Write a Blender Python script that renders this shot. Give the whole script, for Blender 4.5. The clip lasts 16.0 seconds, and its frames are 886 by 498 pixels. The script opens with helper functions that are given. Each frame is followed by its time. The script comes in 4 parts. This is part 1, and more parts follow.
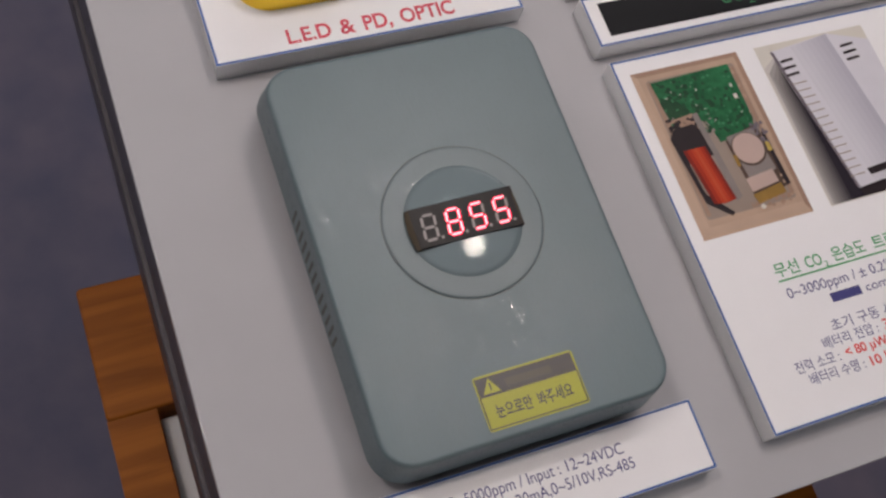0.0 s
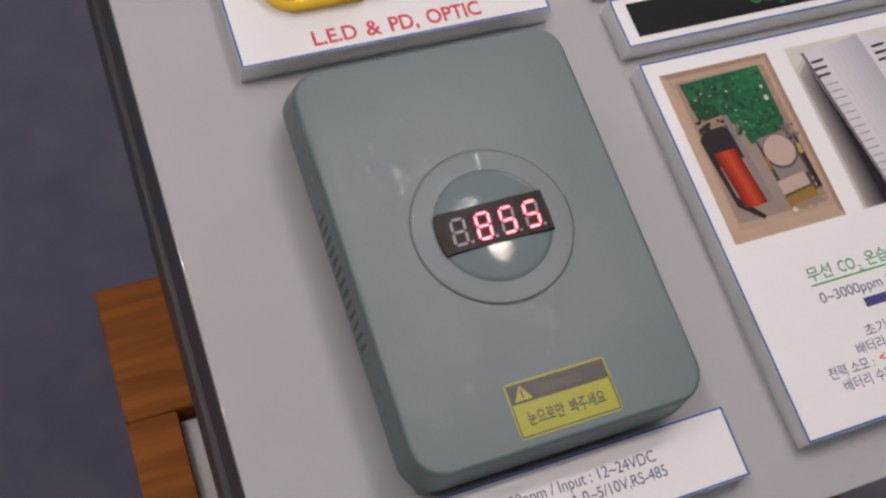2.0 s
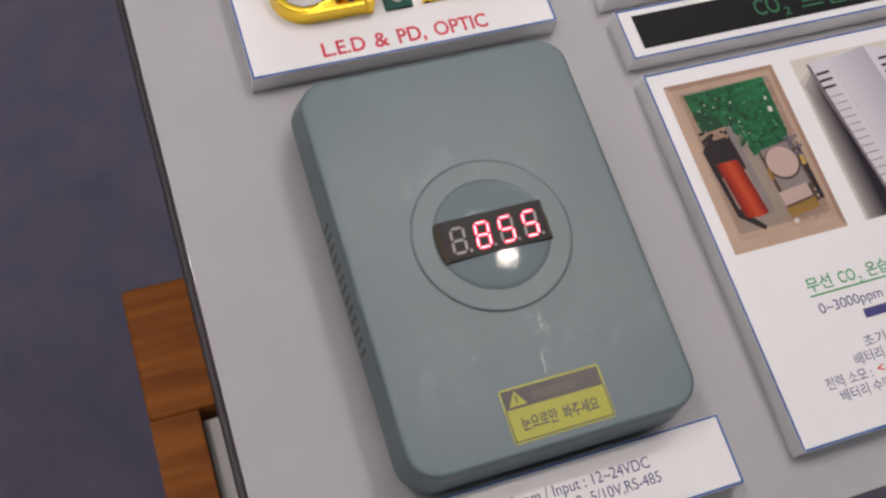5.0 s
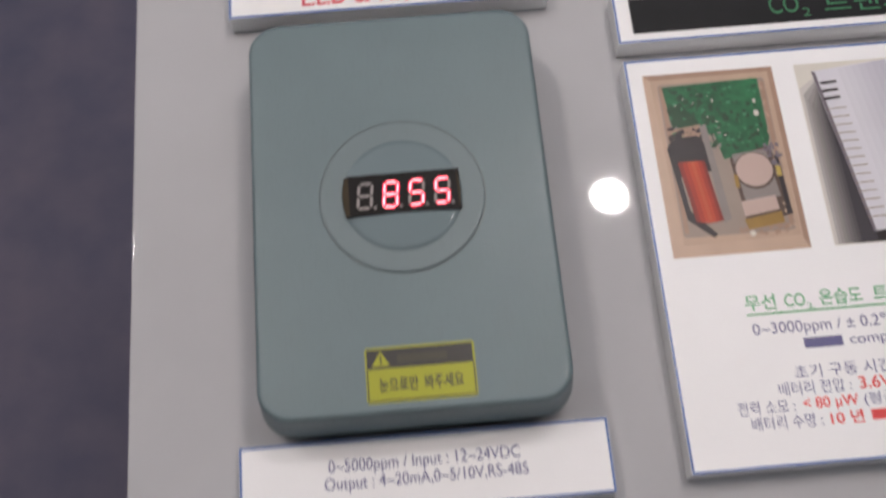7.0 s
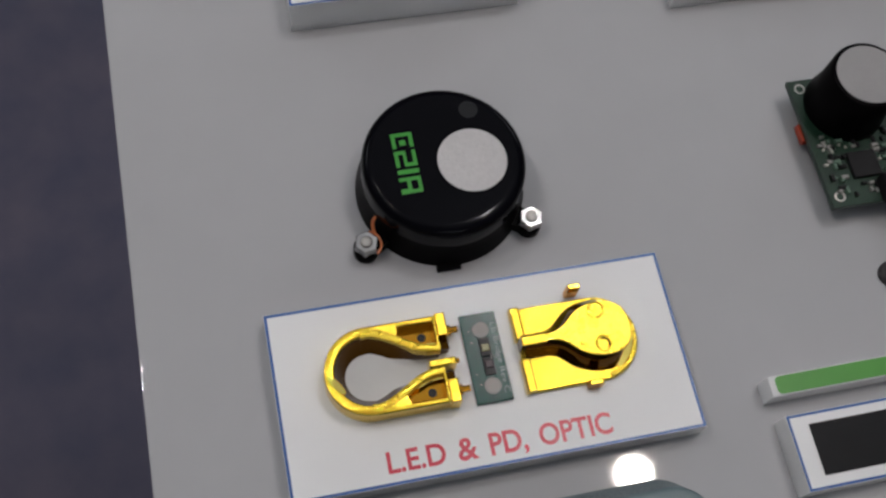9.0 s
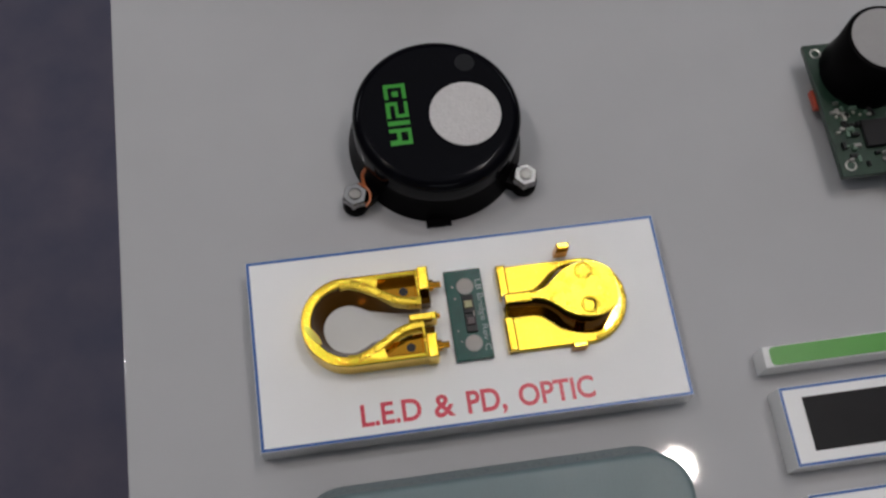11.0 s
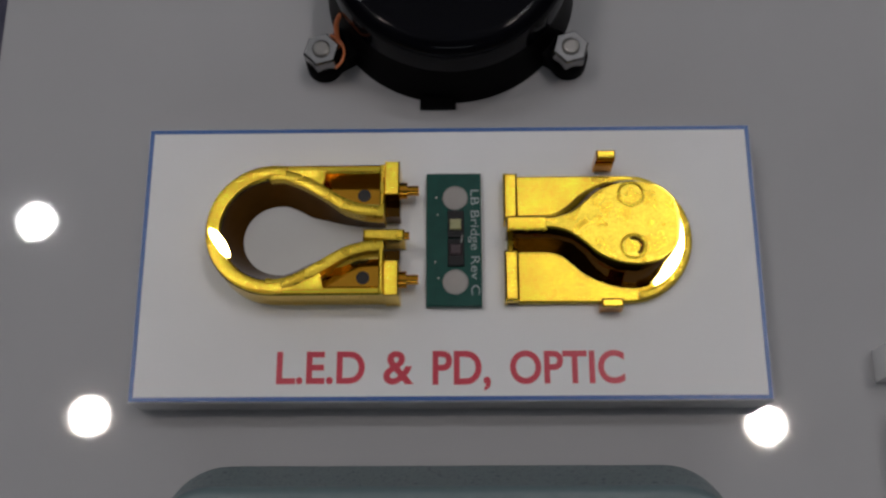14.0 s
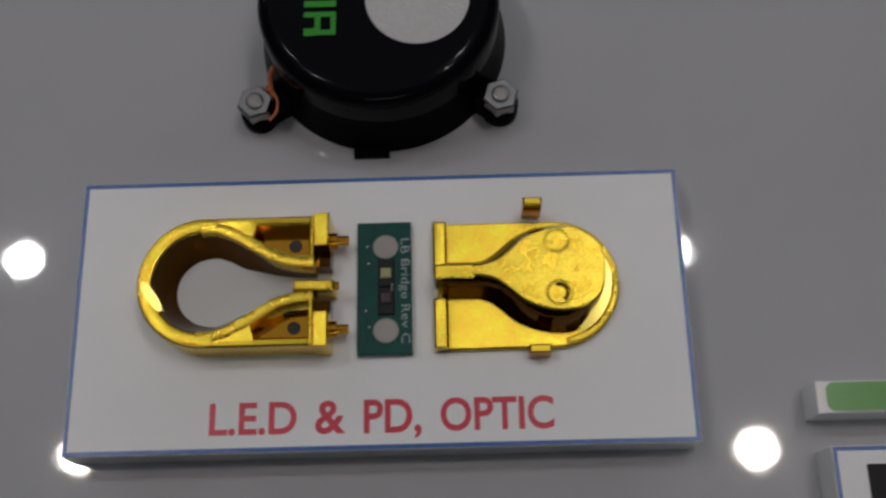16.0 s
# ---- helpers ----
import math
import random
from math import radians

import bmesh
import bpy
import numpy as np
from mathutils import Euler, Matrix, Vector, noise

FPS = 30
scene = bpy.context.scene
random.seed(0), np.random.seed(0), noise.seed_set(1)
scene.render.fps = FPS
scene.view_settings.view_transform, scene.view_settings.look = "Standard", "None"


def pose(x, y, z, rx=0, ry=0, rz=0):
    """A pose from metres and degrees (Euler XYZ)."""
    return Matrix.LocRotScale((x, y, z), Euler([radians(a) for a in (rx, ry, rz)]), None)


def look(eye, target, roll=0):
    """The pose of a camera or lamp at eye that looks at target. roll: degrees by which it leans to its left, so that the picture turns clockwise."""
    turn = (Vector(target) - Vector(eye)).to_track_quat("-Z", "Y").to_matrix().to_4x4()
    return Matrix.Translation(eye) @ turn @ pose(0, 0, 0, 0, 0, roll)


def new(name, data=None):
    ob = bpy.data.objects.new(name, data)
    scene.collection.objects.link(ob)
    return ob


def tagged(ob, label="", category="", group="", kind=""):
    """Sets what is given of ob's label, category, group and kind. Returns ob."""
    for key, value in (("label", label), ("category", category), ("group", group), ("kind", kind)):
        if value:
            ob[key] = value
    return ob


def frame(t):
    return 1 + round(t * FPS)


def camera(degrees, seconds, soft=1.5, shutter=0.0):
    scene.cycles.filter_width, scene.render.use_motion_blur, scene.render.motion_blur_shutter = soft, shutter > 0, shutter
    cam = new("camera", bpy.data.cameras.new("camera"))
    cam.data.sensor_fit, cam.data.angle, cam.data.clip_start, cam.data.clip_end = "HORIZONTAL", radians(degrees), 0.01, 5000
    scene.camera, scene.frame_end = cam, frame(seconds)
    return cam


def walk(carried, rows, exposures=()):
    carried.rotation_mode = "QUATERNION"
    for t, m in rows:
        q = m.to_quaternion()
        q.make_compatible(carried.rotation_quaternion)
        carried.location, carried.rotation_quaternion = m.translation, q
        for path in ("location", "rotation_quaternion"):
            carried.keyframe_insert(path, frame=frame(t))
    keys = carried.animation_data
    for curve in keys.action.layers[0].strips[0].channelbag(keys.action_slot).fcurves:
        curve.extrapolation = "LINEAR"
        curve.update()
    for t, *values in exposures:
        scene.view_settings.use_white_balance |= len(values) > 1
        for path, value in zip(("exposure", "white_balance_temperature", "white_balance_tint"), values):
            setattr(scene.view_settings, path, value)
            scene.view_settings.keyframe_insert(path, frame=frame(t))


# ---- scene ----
cam = camera(44.80, 16.0, soft=2.5, shutter=0.4)
PATH = [
    (0, (-0.03769, -0.15638, 1.31606), (0.01874, -0.09411, 1.13457), 24.98),
    (0.5, (-0.04189, -0.15656, 1.31570), (0.01512, -0.09361, 1.13463), 24.94),
    (1, (-0.04328, -0.15037, 1.31367), (0.01240, -0.08882, 1.13171), 25.07),
    (1.5, (-0.04250, -0.15033, 1.31260), (0.01355, -0.08770, 1.13112), 24.87),
    (2, (-0.04094, -0.15221, 1.31256), (0.01377, -0.08965, 1.13066), 24.02),
    (2.5, (-0.04237, -0.15264, 1.31240), (0.01334, -0.09101, 1.13048), 24.87),
    (3, (-0.04410, -0.15052, 1.31008), (0.01196, -0.08872, 1.12832), 24.86),
    (5.5, (-0.02198, -0.16087, 1.32637), (0.01765, -0.09424, 1.14201), 15.68),
    (6, (0.00926, -0.17258, 1.33316), (0.02801, -0.10343, 1.14643), 6.03),
    (6.3, (0.03781, -0.18891, 1.33696), (0.04022, -0.11364, 1.15181), -2.50),
    (6.5, (0.05566, -0.20589, 1.33454), (0.04803, -0.12669, 1.15105), -7.99),
    (7, (0.04854, -0.17867, 1.32260), (0.05327, -0.10682, 1.13601), -1.22),
    (7.2, (0.03381, -0.15194, 1.31686), (0.04456, -0.08096, 1.12996), 0.80),
    (7.5, (0.00536, -0.09104, 1.30843), (0.02803, -0.02306, 1.12171), 7.57),
    (7.6, (-0.01447, -0.08113, 1.29504), (0.02197, -0.00688, 1.11291), 14.35),
    (8, (-0.00622, -0.03605, 1.29144), (0.02896, 0.03417, 1.10751), 14.42),
    (8.2, (-0.00508, -0.02959, 1.28719), (0.03344, 0.03950, 1.10357), 17.00),
    (8.5, (0.00203, -0.03615, 1.28383), (0.03777, 0.03886, 1.10191), 13.67),
    (9, (0.00475, -0.04028, 1.28670), (0.03518, 0.03323, 1.10321), 11.82),
    (11.5, (0.02547, -0.04967, 1.27377), (0.03876, 0.02402, 1.08831), 4.60),
    (12, (0.03301, -0.03721, 1.24670), (0.03784, 0.02425, 1.05644), 3.62),
    (12.5, (0.04838, -0.02923, 1.21771), (0.04604, 0.03146, 1.02715), -1.15),
    (13, (0.04590, -0.02421, 1.21546), (0.04039, 0.03708, 1.02516), -4.51),
    (13.5, (0.04702, -0.02452, 1.21189), (0.04314, 0.03588, 1.02127), -3.53),
    (14, (0.04777, -0.02525, 1.21035), (0.04451, 0.03456, 1.01953), -3.39),
    (14.5, (0.04429, -0.02607, 1.21151), (0.03979, 0.03490, 1.02108), -4.44),
    (15, (0.04670, -0.02657, 1.21415), (0.04369, 0.03574, 1.02412), -3.74),
    (15.5, (0.04879, -0.02550, 1.20896), (0.04728, 0.03973, 1.01990), -2.35),
    (16, (0.05770, -0.02295, 1.21293), (0.05529, 0.04167, 1.02367), -3.60),
]
walk(cam, [(t, look(eye, target, roll)) for t, eye, target, roll in PATH], [(0.0, -0.99, 6780, 18), (3.0, -0.79, 6800, 18), (5.5, -0.8, 6700, 16), (6.5, -0.72, 6650, 15), (7.0, -0.76, 6650, 15), (7.5, -0.78, 6550, 14), (8.0, -1.29, 6380, 10), (9.0, -1.32, 6350, 10), (11.5, -1.34, 6450, 10), (12.0, -1.42, 6500, 10), (12.5, -1.87, 6420, 11), (14.5, -2.03, 6380, 11), (15.5, -2.19, 6380, 11), (16.0, -2.03, 6380, 11)])

# ---- world and exposure ----
world = bpy.data.worlds.new("hall_ambience")
scene.world = world
world.use_nodes = True
world.node_tree.nodes["Background"].inputs[0].default_value = (0.8, 0.85, 0.95, 1)
world.node_tree.nodes["Background"].inputs[1].default_value = 0.05

MM = 0.001
TOP = 1.05        # height of the white board's surface
CEIL = 2.055      # underside of the ceiling
SIGN = 7.0       # thickness of the acrylic signs, mm


# ---- materials ----
def material(name, base, rough=0.5, metal=0.0, vary=0.08, scale=200.0, bump=0.0, bump_scale=900.0,
             spec=0.5, coat=0.0, coat_rough=0.1, emit=None, power=0.0, sss=0.0, rough_vary=0.0, second=None):
    """A principled material with colour variation at two scales, roughness variation and fine relief."""
    m = bpy.data.materials.new(name)
    m.use_nodes = True
    nt = m.node_tree
    n, l = nt.nodes, nt.links
    b = n["Principled BSDF"]
    b.inputs["Roughness"].default_value = rough
    b.inputs["Metallic"].default_value = metal
    b.inputs["Specular IOR Level"].default_value = spec
    b.inputs["Coat Weight"].default_value = coat
    b.inputs["Coat Roughness"].default_value = coat_rough
    if sss:
        b.inputs["Subsurface Weight"].default_value = sss
        b.inputs["Subsurface Radius"].default_value = (0.006, 0.006, 0.006)
        b.inputs["Subsurface Scale"].default_value = 1.0
    tc = n.new("ShaderNodeTexCoord")
    big, small = n.new("ShaderNodeTexNoise"), n.new("ShaderNodeTexNoise")
    big.inputs["Scale"].default_value, small.inputs["Scale"].default_value = scale * 0.12, scale
    big.inputs["Detail"].default_value = small.inputs["Detail"].default_value = 5
    for t in (big, small):
        l.new(tc.outputs["Object"], t.inputs["Vector"])
    mixf = n.new("ShaderNodeMath")
    mixf.operation = "ADD"
    l.new(big.outputs["Fac"], mixf.inputs[0])
    l.new(small.outputs["Fac"], mixf.inputs[1])
    ramp = n.new("ShaderNodeMapRange")
    ramp.inputs["From Min"].default_value, ramp.inputs["From Max"].default_value = 0.45, 1.55
    l.new(mixf.outputs[0], ramp.inputs["Value"])
    mix = n.new("ShaderNodeMix")
    mix.data_type = "RGBA"
    low = second if second else tuple(c * (1 - vary) for c in base)
    high = tuple(min(1, c * (1 + vary * 0.6)) for c in base)
    mix.inputs["A"].default_value, mix.inputs["B"].default_value = (*low, 1), (*high, 1)
    l.new(ramp.outputs[0], mix.inputs["Factor"])
    l.new(mix.outputs["Result"], b.inputs["Base Color"])
    if rough_vary:
        rr = n.new("ShaderNodeMapRange")
        rr.inputs["From Min"].default_value, rr.inputs["From Max"].default_value = 0.15, 0.85
        rr.inputs["To Min"].default_value, rr.inputs["To Max"].default_value = max(0.02, rough - rough_vary), rough + rough_vary
        l.new(big.outputs["Fac"], rr.inputs["Value"])
        l.new(rr.outputs[0], b.inputs["Roughness"])
    if bump:
        bn, bp = n.new("ShaderNodeTexNoise"), n.new("ShaderNodeBump")
        bn.inputs["Scale"].default_value, bn.inputs["Detail"].default_value = bump_scale, 3
        bp.inputs["Strength"].default_value, bp.inputs["Distance"].default_value = bump, 0.0004
        l.new(tc.outputs["Object"], bn.inputs["Vector"])
        l.new(bn.outputs["Fac"], bp.inputs["Height"])
        l.new(bp.outputs["Normal"], b.inputs["Normal"])
    if emit:
        b.inputs["Emission Color"].default_value = (*emit, 1)
        b.inputs["Emission Strength"].default_value = power
    return m


def wood_material(name, light, dark, along):
    """Varnished timber with grain along the axis 0 or 1."""
    m = material(name, light, 0.5, vary=0.2, scale=60, bump=0.15, bump_scale=300, spec=0.2)
    n, l = m.node_tree.nodes, m.node_tree.links
    tc, mp, wave = n.new("ShaderNodeTexCoord"), n.new("ShaderNodeMapping"), n.new("ShaderNodeTexNoise")
    sc = [70, 70, 70]
    sc[along] = 5
    mp.inputs["Scale"].default_value = sc
    wave.inputs["Scale"].default_value, wave.inputs["Detail"].default_value = 1.6, 6
    wave.inputs["Distortion"].default_value = 0.8
    ramp = n.new("ShaderNodeValToRGB")
    ramp.color_ramp.elements[0].position, ramp.color_ramp.elements[0].color = 0.35, (*dark, 1)
    ramp.color_ramp.elements[1].position, ramp.color_ramp.elements[1].color = 0.62, (*light, 1)
    l.new(tc.outputs["Object"], mp.inputs["Vector"])
    l.new(mp.outputs["Vector"], wave.inputs["Vector"])
    l.new(wave.outputs["Fac"], ramp.inputs["Fac"])
    l.new(ramp.outputs["Color"], n["Principled BSDF"].inputs["Base Color"])
    return m


BOARD = material("white_acrylic_board", (0.472, 0.471, 0.484), 0.035, vary=0.05, scale=60, bump=0.006, bump_scale=120, rough_vary=0.015)
CASE_SIDE = material("dark_laminate", (0.10, 0.09, 0.10), 0.45, vary=0.2, scale=80)
CASE_GAP = material("recess_shadow_black", (0.012, 0.011, 0.014), 0.6)
CASE_LIP = material("grey_edge_band", (0.10, 0.094, 0.105), 0.45, vary=0.15, scale=80)
PRINT = material("printed_white_film", (0.905, 0.905, 0.91), 0.45, vary=0.025, scale=90, bump=0.03, bump_scale=300)
ACRYL = material("milky_acrylic_edge", (0.90, 0.90, 0.90), 0.2, vary=0.05, scale=90, sss=0.5)
BLUE = material("blue_border_ink", (0.04, 0.13, 0.40), 0.3, vary=0.1)
RED_INK = material("red_ink", (0.70, 0.045, 0.085), 0.3, vary=0.1)
NAVY_INK = material("navy_ink", (0.06, 0.06, 0.22), 0.3, vary=0.1)
GREEN_INK = material("green_ink", (0.03, 0.36, 0.12), 0.3, vary=0.1)
DIM_GREEN_INK = material("dull_green_ink", (0.015, 0.19, 0.07), 0.4, vary=0.1)
SCARLET_INK = material("scarlet_ink", (0.78, 0.05, 0.05), 0.3, vary=0.1)
BLACK_INK = material("black_print", (0.012, 0.012, 0.014), 0.4, vary=0.2, spec=0.15)
GREEN_TAPE = material("green_film", (0.10, 0.36, 0.06), 0.3, vary=0.1)
GREY_ABS = material("grey_abs", (0.139, 0.197, 0.213), 0.45, vary=0.09, scale=40, bump=0.05, bump_scale=2600, rough_vary=0.06, coat=0.0, coat_rough=0.2)
GREY_ABS_SHADED = material("shaded_grey_abs", (0.11, 0.115, 0.112), 0.45, vary=0.06, bump=0.1, bump_scale=2200)
LENS = material("clear_lens_film", (0.172, 0.226, 0.242), 0.035, vary=0.05, scale=80, bump=0.085, bump_scale=1500)
LENS_RING = material("frosted_lens_rim", (0.152, 0.203, 0.217), 0.42, vary=0.06, scale=60, bump=0.05, bump_scale=2600, coat=0.0, coat_rough=0.12)
SLOT = material("vent_shadow_plastic", (0.08, 0.082, 0.076), 0.6)
WINDOW = material("smoked_display_face", (0.012, 0.010, 0.010), 0.35, vary=0.3, spec=0.15)
WINDOW_RIM = material("brown_window_rim", (0.045, 0.032, 0.014), 0.5, vary=0.3, spec=0.2)
SEG_OFF = material("unlit_segment", (0.30, 0.27, 0.26), 0.4)
SEG_ON = material("lit_segment_and_halo", (0.5, 0.02, 0.04), 0.4, emit=(1.0, 0.001, 0.055), power=3.6)
SEG_CORE = material("lit_segment_core", (0.8, 0.4, 0.4), 0.4, emit=(1.0, 0.52, 0.58), power=4.4)
YELLOW = material("yellow_label", (0.39, 0.40, 0.010), 0.35, vary=0.08)
LABEL_BLACK = material("label_black", (0.03, 0.027, 0.022), 0.35, vary=0.2)
GOLD = material("polished_gold", (1.0, 0.66, 0.06), 0.16, metal=1.0, vary=0.12, scale=500, bump=0.08, bump_scale=900, rough_vary=0.06)
GOLD_MATT = material("sanded_gold", (1.0, 0.69, 0.075), 0.28, metal=1.0, vary=0.2, scale=3000, bump=0.2, bump_scale=2400, rough_vary=0.05, second=(0.50, 0.30, 0.02))
GOLD_PLATE = material("satin_gold", (1.0, 0.63, 0.055), 0.19, metal=1.0, vary=0.38, scale=2400, bump=0.24, bump_scale=3000, rough_vary=0.05)
# the gold again, darkened: shade of the inner walls is in the colour
GOLD_WALL = material("shade_darkened_gold", (0.10, 0.045, 0.007), 0.05, metal=1.0, vary=0.3, scale=300, bump=0.15, bump_scale=260)
GOLD_DARK = material("deep_amber_gold", (0.72, 0.34, 0.03), 0.09, metal=1.0, vary=0.2, scale=500)
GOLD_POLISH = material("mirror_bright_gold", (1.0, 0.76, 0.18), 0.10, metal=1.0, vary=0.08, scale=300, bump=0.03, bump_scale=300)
PCB = material("green_solder_mask", (0.006, 0.074, 0.056), 0.24, vary=0.3, scale=600, spec=0.32)
PCB_DARK = material("dark_green_solder_mask", (0.012, 0.042, 0.022), 0.35, vary=0.7, scale=500, second=(0.004, 0.014, 0.009))
PAD = material("solder", (0.62, 0.60, 0.55), 0.3, metal=1.0, vary=0.2)
CHIP = material("black_component", (0.010, 0.009, 0.010), 0.35, spec=0.25)
GREEN_PART = material("pale_green_component", (0.10, 0.17, 0.12), 0.4, vary=0.2)
GREY_PART = material("grey_component", (0.30, 0.29, 0.27), 0.4, vary=0.2)
BLACK = material("gloss_black_plastic", (0.004, 0.004, 0.006), 0.10, vary=0.3, scale=80, spec=0.07)
HOLE = material("shaded_hole", (0.38, 0.355, 0.33), 0.5, vary=0.15, scale=500)
LED_CHIP = material("pale_yellow_emitter", (0.42, 0.41, 0.20), 0.3, vary=0.4, scale=900)
BROWN_CHIP = material("dark_brown_detector", (0.05, 0.025, 0.03), 0.3, vary=0.3, scale=900)
DIM_SILK = material("worn_silkscreen", (0.34, 0.43, 0.42), 0.5, vary=0.3, scale=900)
BLACK_DIMPLE = material("black_dimple", (0.006, 0.006, 0.008), 0.2, spec=0.3)
BLACK_MATT = material("black_moulding", (0.0035, 0.003, 0.0035), 0.35, vary=0.3, spec=0.02)
STEEL = material("bright_steel", (0.40, 0.39, 0.385), 0.18, metal=1.0, vary=0.15, scale=800, bump=0.1, bump_scale=900)
DARK_STEEL = material("bolt_end", (0.25, 0.24, 0.23), 0.35, metal=1.0, vary=0.2, scale=800)
MEMBRANE = material("woven_filter_membrane", (0.66, 0.64, 0.64), 0.7, vary=0.14, scale=900, bump=0.7, bump_scale=1500)
MEMBRANE_GREY = material("grey_filter_membrane", (0.36, 0.35, 0.35), 0.75, vary=0.08, scale=1500, bump=0.3, bump_scale=2500)
LOGO = material("bright_green_print", (0.025, 0.33, 0.012), 0.35)
COPPER = material("orange_copper_wire", (0.75, 0.22, 0.08), 0.3, vary=0.2)
RED_WIRE = material("red_wire", (0.42, 0.045, 0.012), 0.5)
YELLOW_WIRE = material("yellow_wire", (0.6, 0.42, 0.03), 0.4)
CABLE = material("black_cable", (0.018, 0.015, 0.016), 0.4)
PEACH = material("photo_peach", (0.56, 0.40, 0.30), 0.3, spec=0.2, vary=0.12, scale=150)
PH_TAN = material("photo_pale_tan", (0.52, 0.37, 0.27), 0.3, spec=0.2, vary=0.15, scale=200)
PH_BROWN = material("photo_brown", (0.10, 0.065, 0.05), 0.3, spec=0.2, vary=0.3, scale=250)
PH_SCARLET = material("photo_scarlet", (0.52, 0.055, 0.018), 0.3, spec=0.2, vary=0.15, scale=120)
PH_YELLOW = material("photo_yellow", (0.55, 0.40, 0.10), 0.3, spec=0.2)
PH_GREEN_LIGHT = material("photo_light_green", (0.05, 0.26, 0.12), 0.3, spec=0.2, vary=0.3, scale=300)
PEACH_DARK = material("photo_tan", (0.40, 0.26, 0.19), 0.3, spec=0.2, vary=0.2, scale=200)
PH_GREEN = material("photo_green", (0.020, 0.16, 0.065), 0.3, spec=0.2, vary=0.8, scale=420)
PH_GREEN_DARK = material("photo_dark_green", (0.02, 0.075, 0.035), 0.3, spec=0.2, vary=0.5, scale=400)
PH_RED = material("photo_red", (0.40, 0.033, 0.012), 0.3, spec=0.2, vary=0.3, scale=120)
PH_RED_DARK = material("photo_dark_red", (0.24, 0.02, 0.012), 0.3, spec=0.2, vary=0.3, scale=120)
PH_ORANGE = material("photo_orange", (0.56, 0.085, 0.03), 0.3, spec=0.2, vary=0.2, scale=120)
PH_BLACK = material("photo_black", (0.03, 0.022, 0.025), 0.3, spec=0.2, vary=0.3)
PH_GREY = material("photo_grey", (0.27, 0.235, 0.22), 0.3, spec=0.2, vary=0.2, scale=250)
PH_TAUPE = material("photo_taupe", (0.34, 0.27, 0.225), 0.3, spec=0.2, vary=0.1)
PH_PINK = material("photo_pink", (0.55, 0.41, 0.36), 0.3, spec=0.2, vary=0.08)
PH_AMBER = material("photo_amber", (0.34, 0.20, 0.05), 0.3, spec=0.2, vary=0.3, scale=300)
PH_LILAC = material("photo_lilac_white", (0.70, 0.69, 0.74), 0.3, spec=0.2, vary=0.05)
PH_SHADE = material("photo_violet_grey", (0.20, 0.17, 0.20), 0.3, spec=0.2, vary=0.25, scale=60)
PH_CREAM = material("photo_cream", (0.70, 0.67, 0.60), 0.3, spec=0.2, vary=0.05)
WOOD_X = wood_material("varnished_wood_crosswise", (0.44, 0.135, 0.012), (0.27, 0.075, 0.006), 0)
WOOD_Z = wood_material("varnished_wood_upright", (0.30, 0.085, 0.018), (0.17, 0.045, 0.011), 2)
CARPET = material("blue_grey_carpet", (0.196, 0.164, 0.205), 0.9, vary=0.18, scale=14, bump=0.5, bump_scale=500, second=(0.088, 0.098, 0.162))
WALL = material("grey_wall_panel", (0.09, 0.085, 0.088), 0.7, vary=0.05, scale=8)
CEILING = material("ceiling_panel", (0.82, 0.82, 0.82), 0.8, vary=0.05, scale=8)
TRIM = material("lamp_trim_white", (0.75, 0.75, 0.74), 0.35)
LAMP_COOL = material("cool_lamp_glass", (0.9, 0.9, 0.9), 0.4, emit=(1.0, 0.97, 0.95), power=720.0)
LAMP_WARM = material("warm_lamp_glass", (0.9, 0.9, 0.9), 0.4, emit=(1.0, 0.88, 0.80), power=670.0)
FILL_GLOW = material("fill_panel_diffuser", (0.9, 0.9, 0.9), 0.5, emit=(0.92, 0.97, 1.0), power=10.0)
GLOW_SHEET = material("added_glow_sheet", (0.85, 0.85, 0.85), 0.6, emit=(0.96, 0.98, 1.0), power=0.95)


def scratch(m, sx, sy, strength):
    """Adds fine lengthwise scuffs to the relief of a material."""
    n, l = m.node_tree.nodes, m.node_tree.links
    old = n["Principled BSDF"].inputs["Normal"].links[0].from_node
    tc, mp, no, bp = n.new("ShaderNodeTexCoord"), n.new("ShaderNodeMapping"), n.new("ShaderNodeTexNoise"), n.new("ShaderNodeBump")
    mask, mr, mul = n.new("ShaderNodeTexNoise"), n.new("ShaderNodeMapRange"), n.new("ShaderNodeMath")
    mp.inputs["Scale"].default_value = (sx, sy, sx)
    no.inputs["Scale"].default_value, no.inputs["Detail"].default_value = 1.0, 4
    mask.inputs["Scale"].default_value = 28
    mr.inputs["From Min"].default_value, mr.inputs["From Max"].default_value = 0.40, 0.80
    mr.interpolation_type, mul.operation = "SMOOTHSTEP", "MULTIPLY"
    bp.inputs["Strength"].default_value, bp.inputs["Distance"].default_value = strength, 0.0004
    l.new(tc.outputs["Object"], mp.inputs["Vector"])
    l.new(mp.outputs["Vector"], no.inputs["Vector"])
    l.new(tc.outputs["Object"], mask.inputs["Vector"])
    l.new(mask.outputs["Fac"], mr.inputs["Value"])
    l.new(no.outputs["Fac"], mul.inputs[0])
    l.new(mr.outputs[0], mul.inputs[1])
    l.new(mul.outputs[0], bp.inputs["Height"])
    l.new(old.outputs["Normal"], bp.inputs["Normal"])
    l.new(bp.outputs["Normal"], n["Principled BSDF"].inputs["Normal"])


scratch(GREY_ABS, 1400, 160, 0.16)


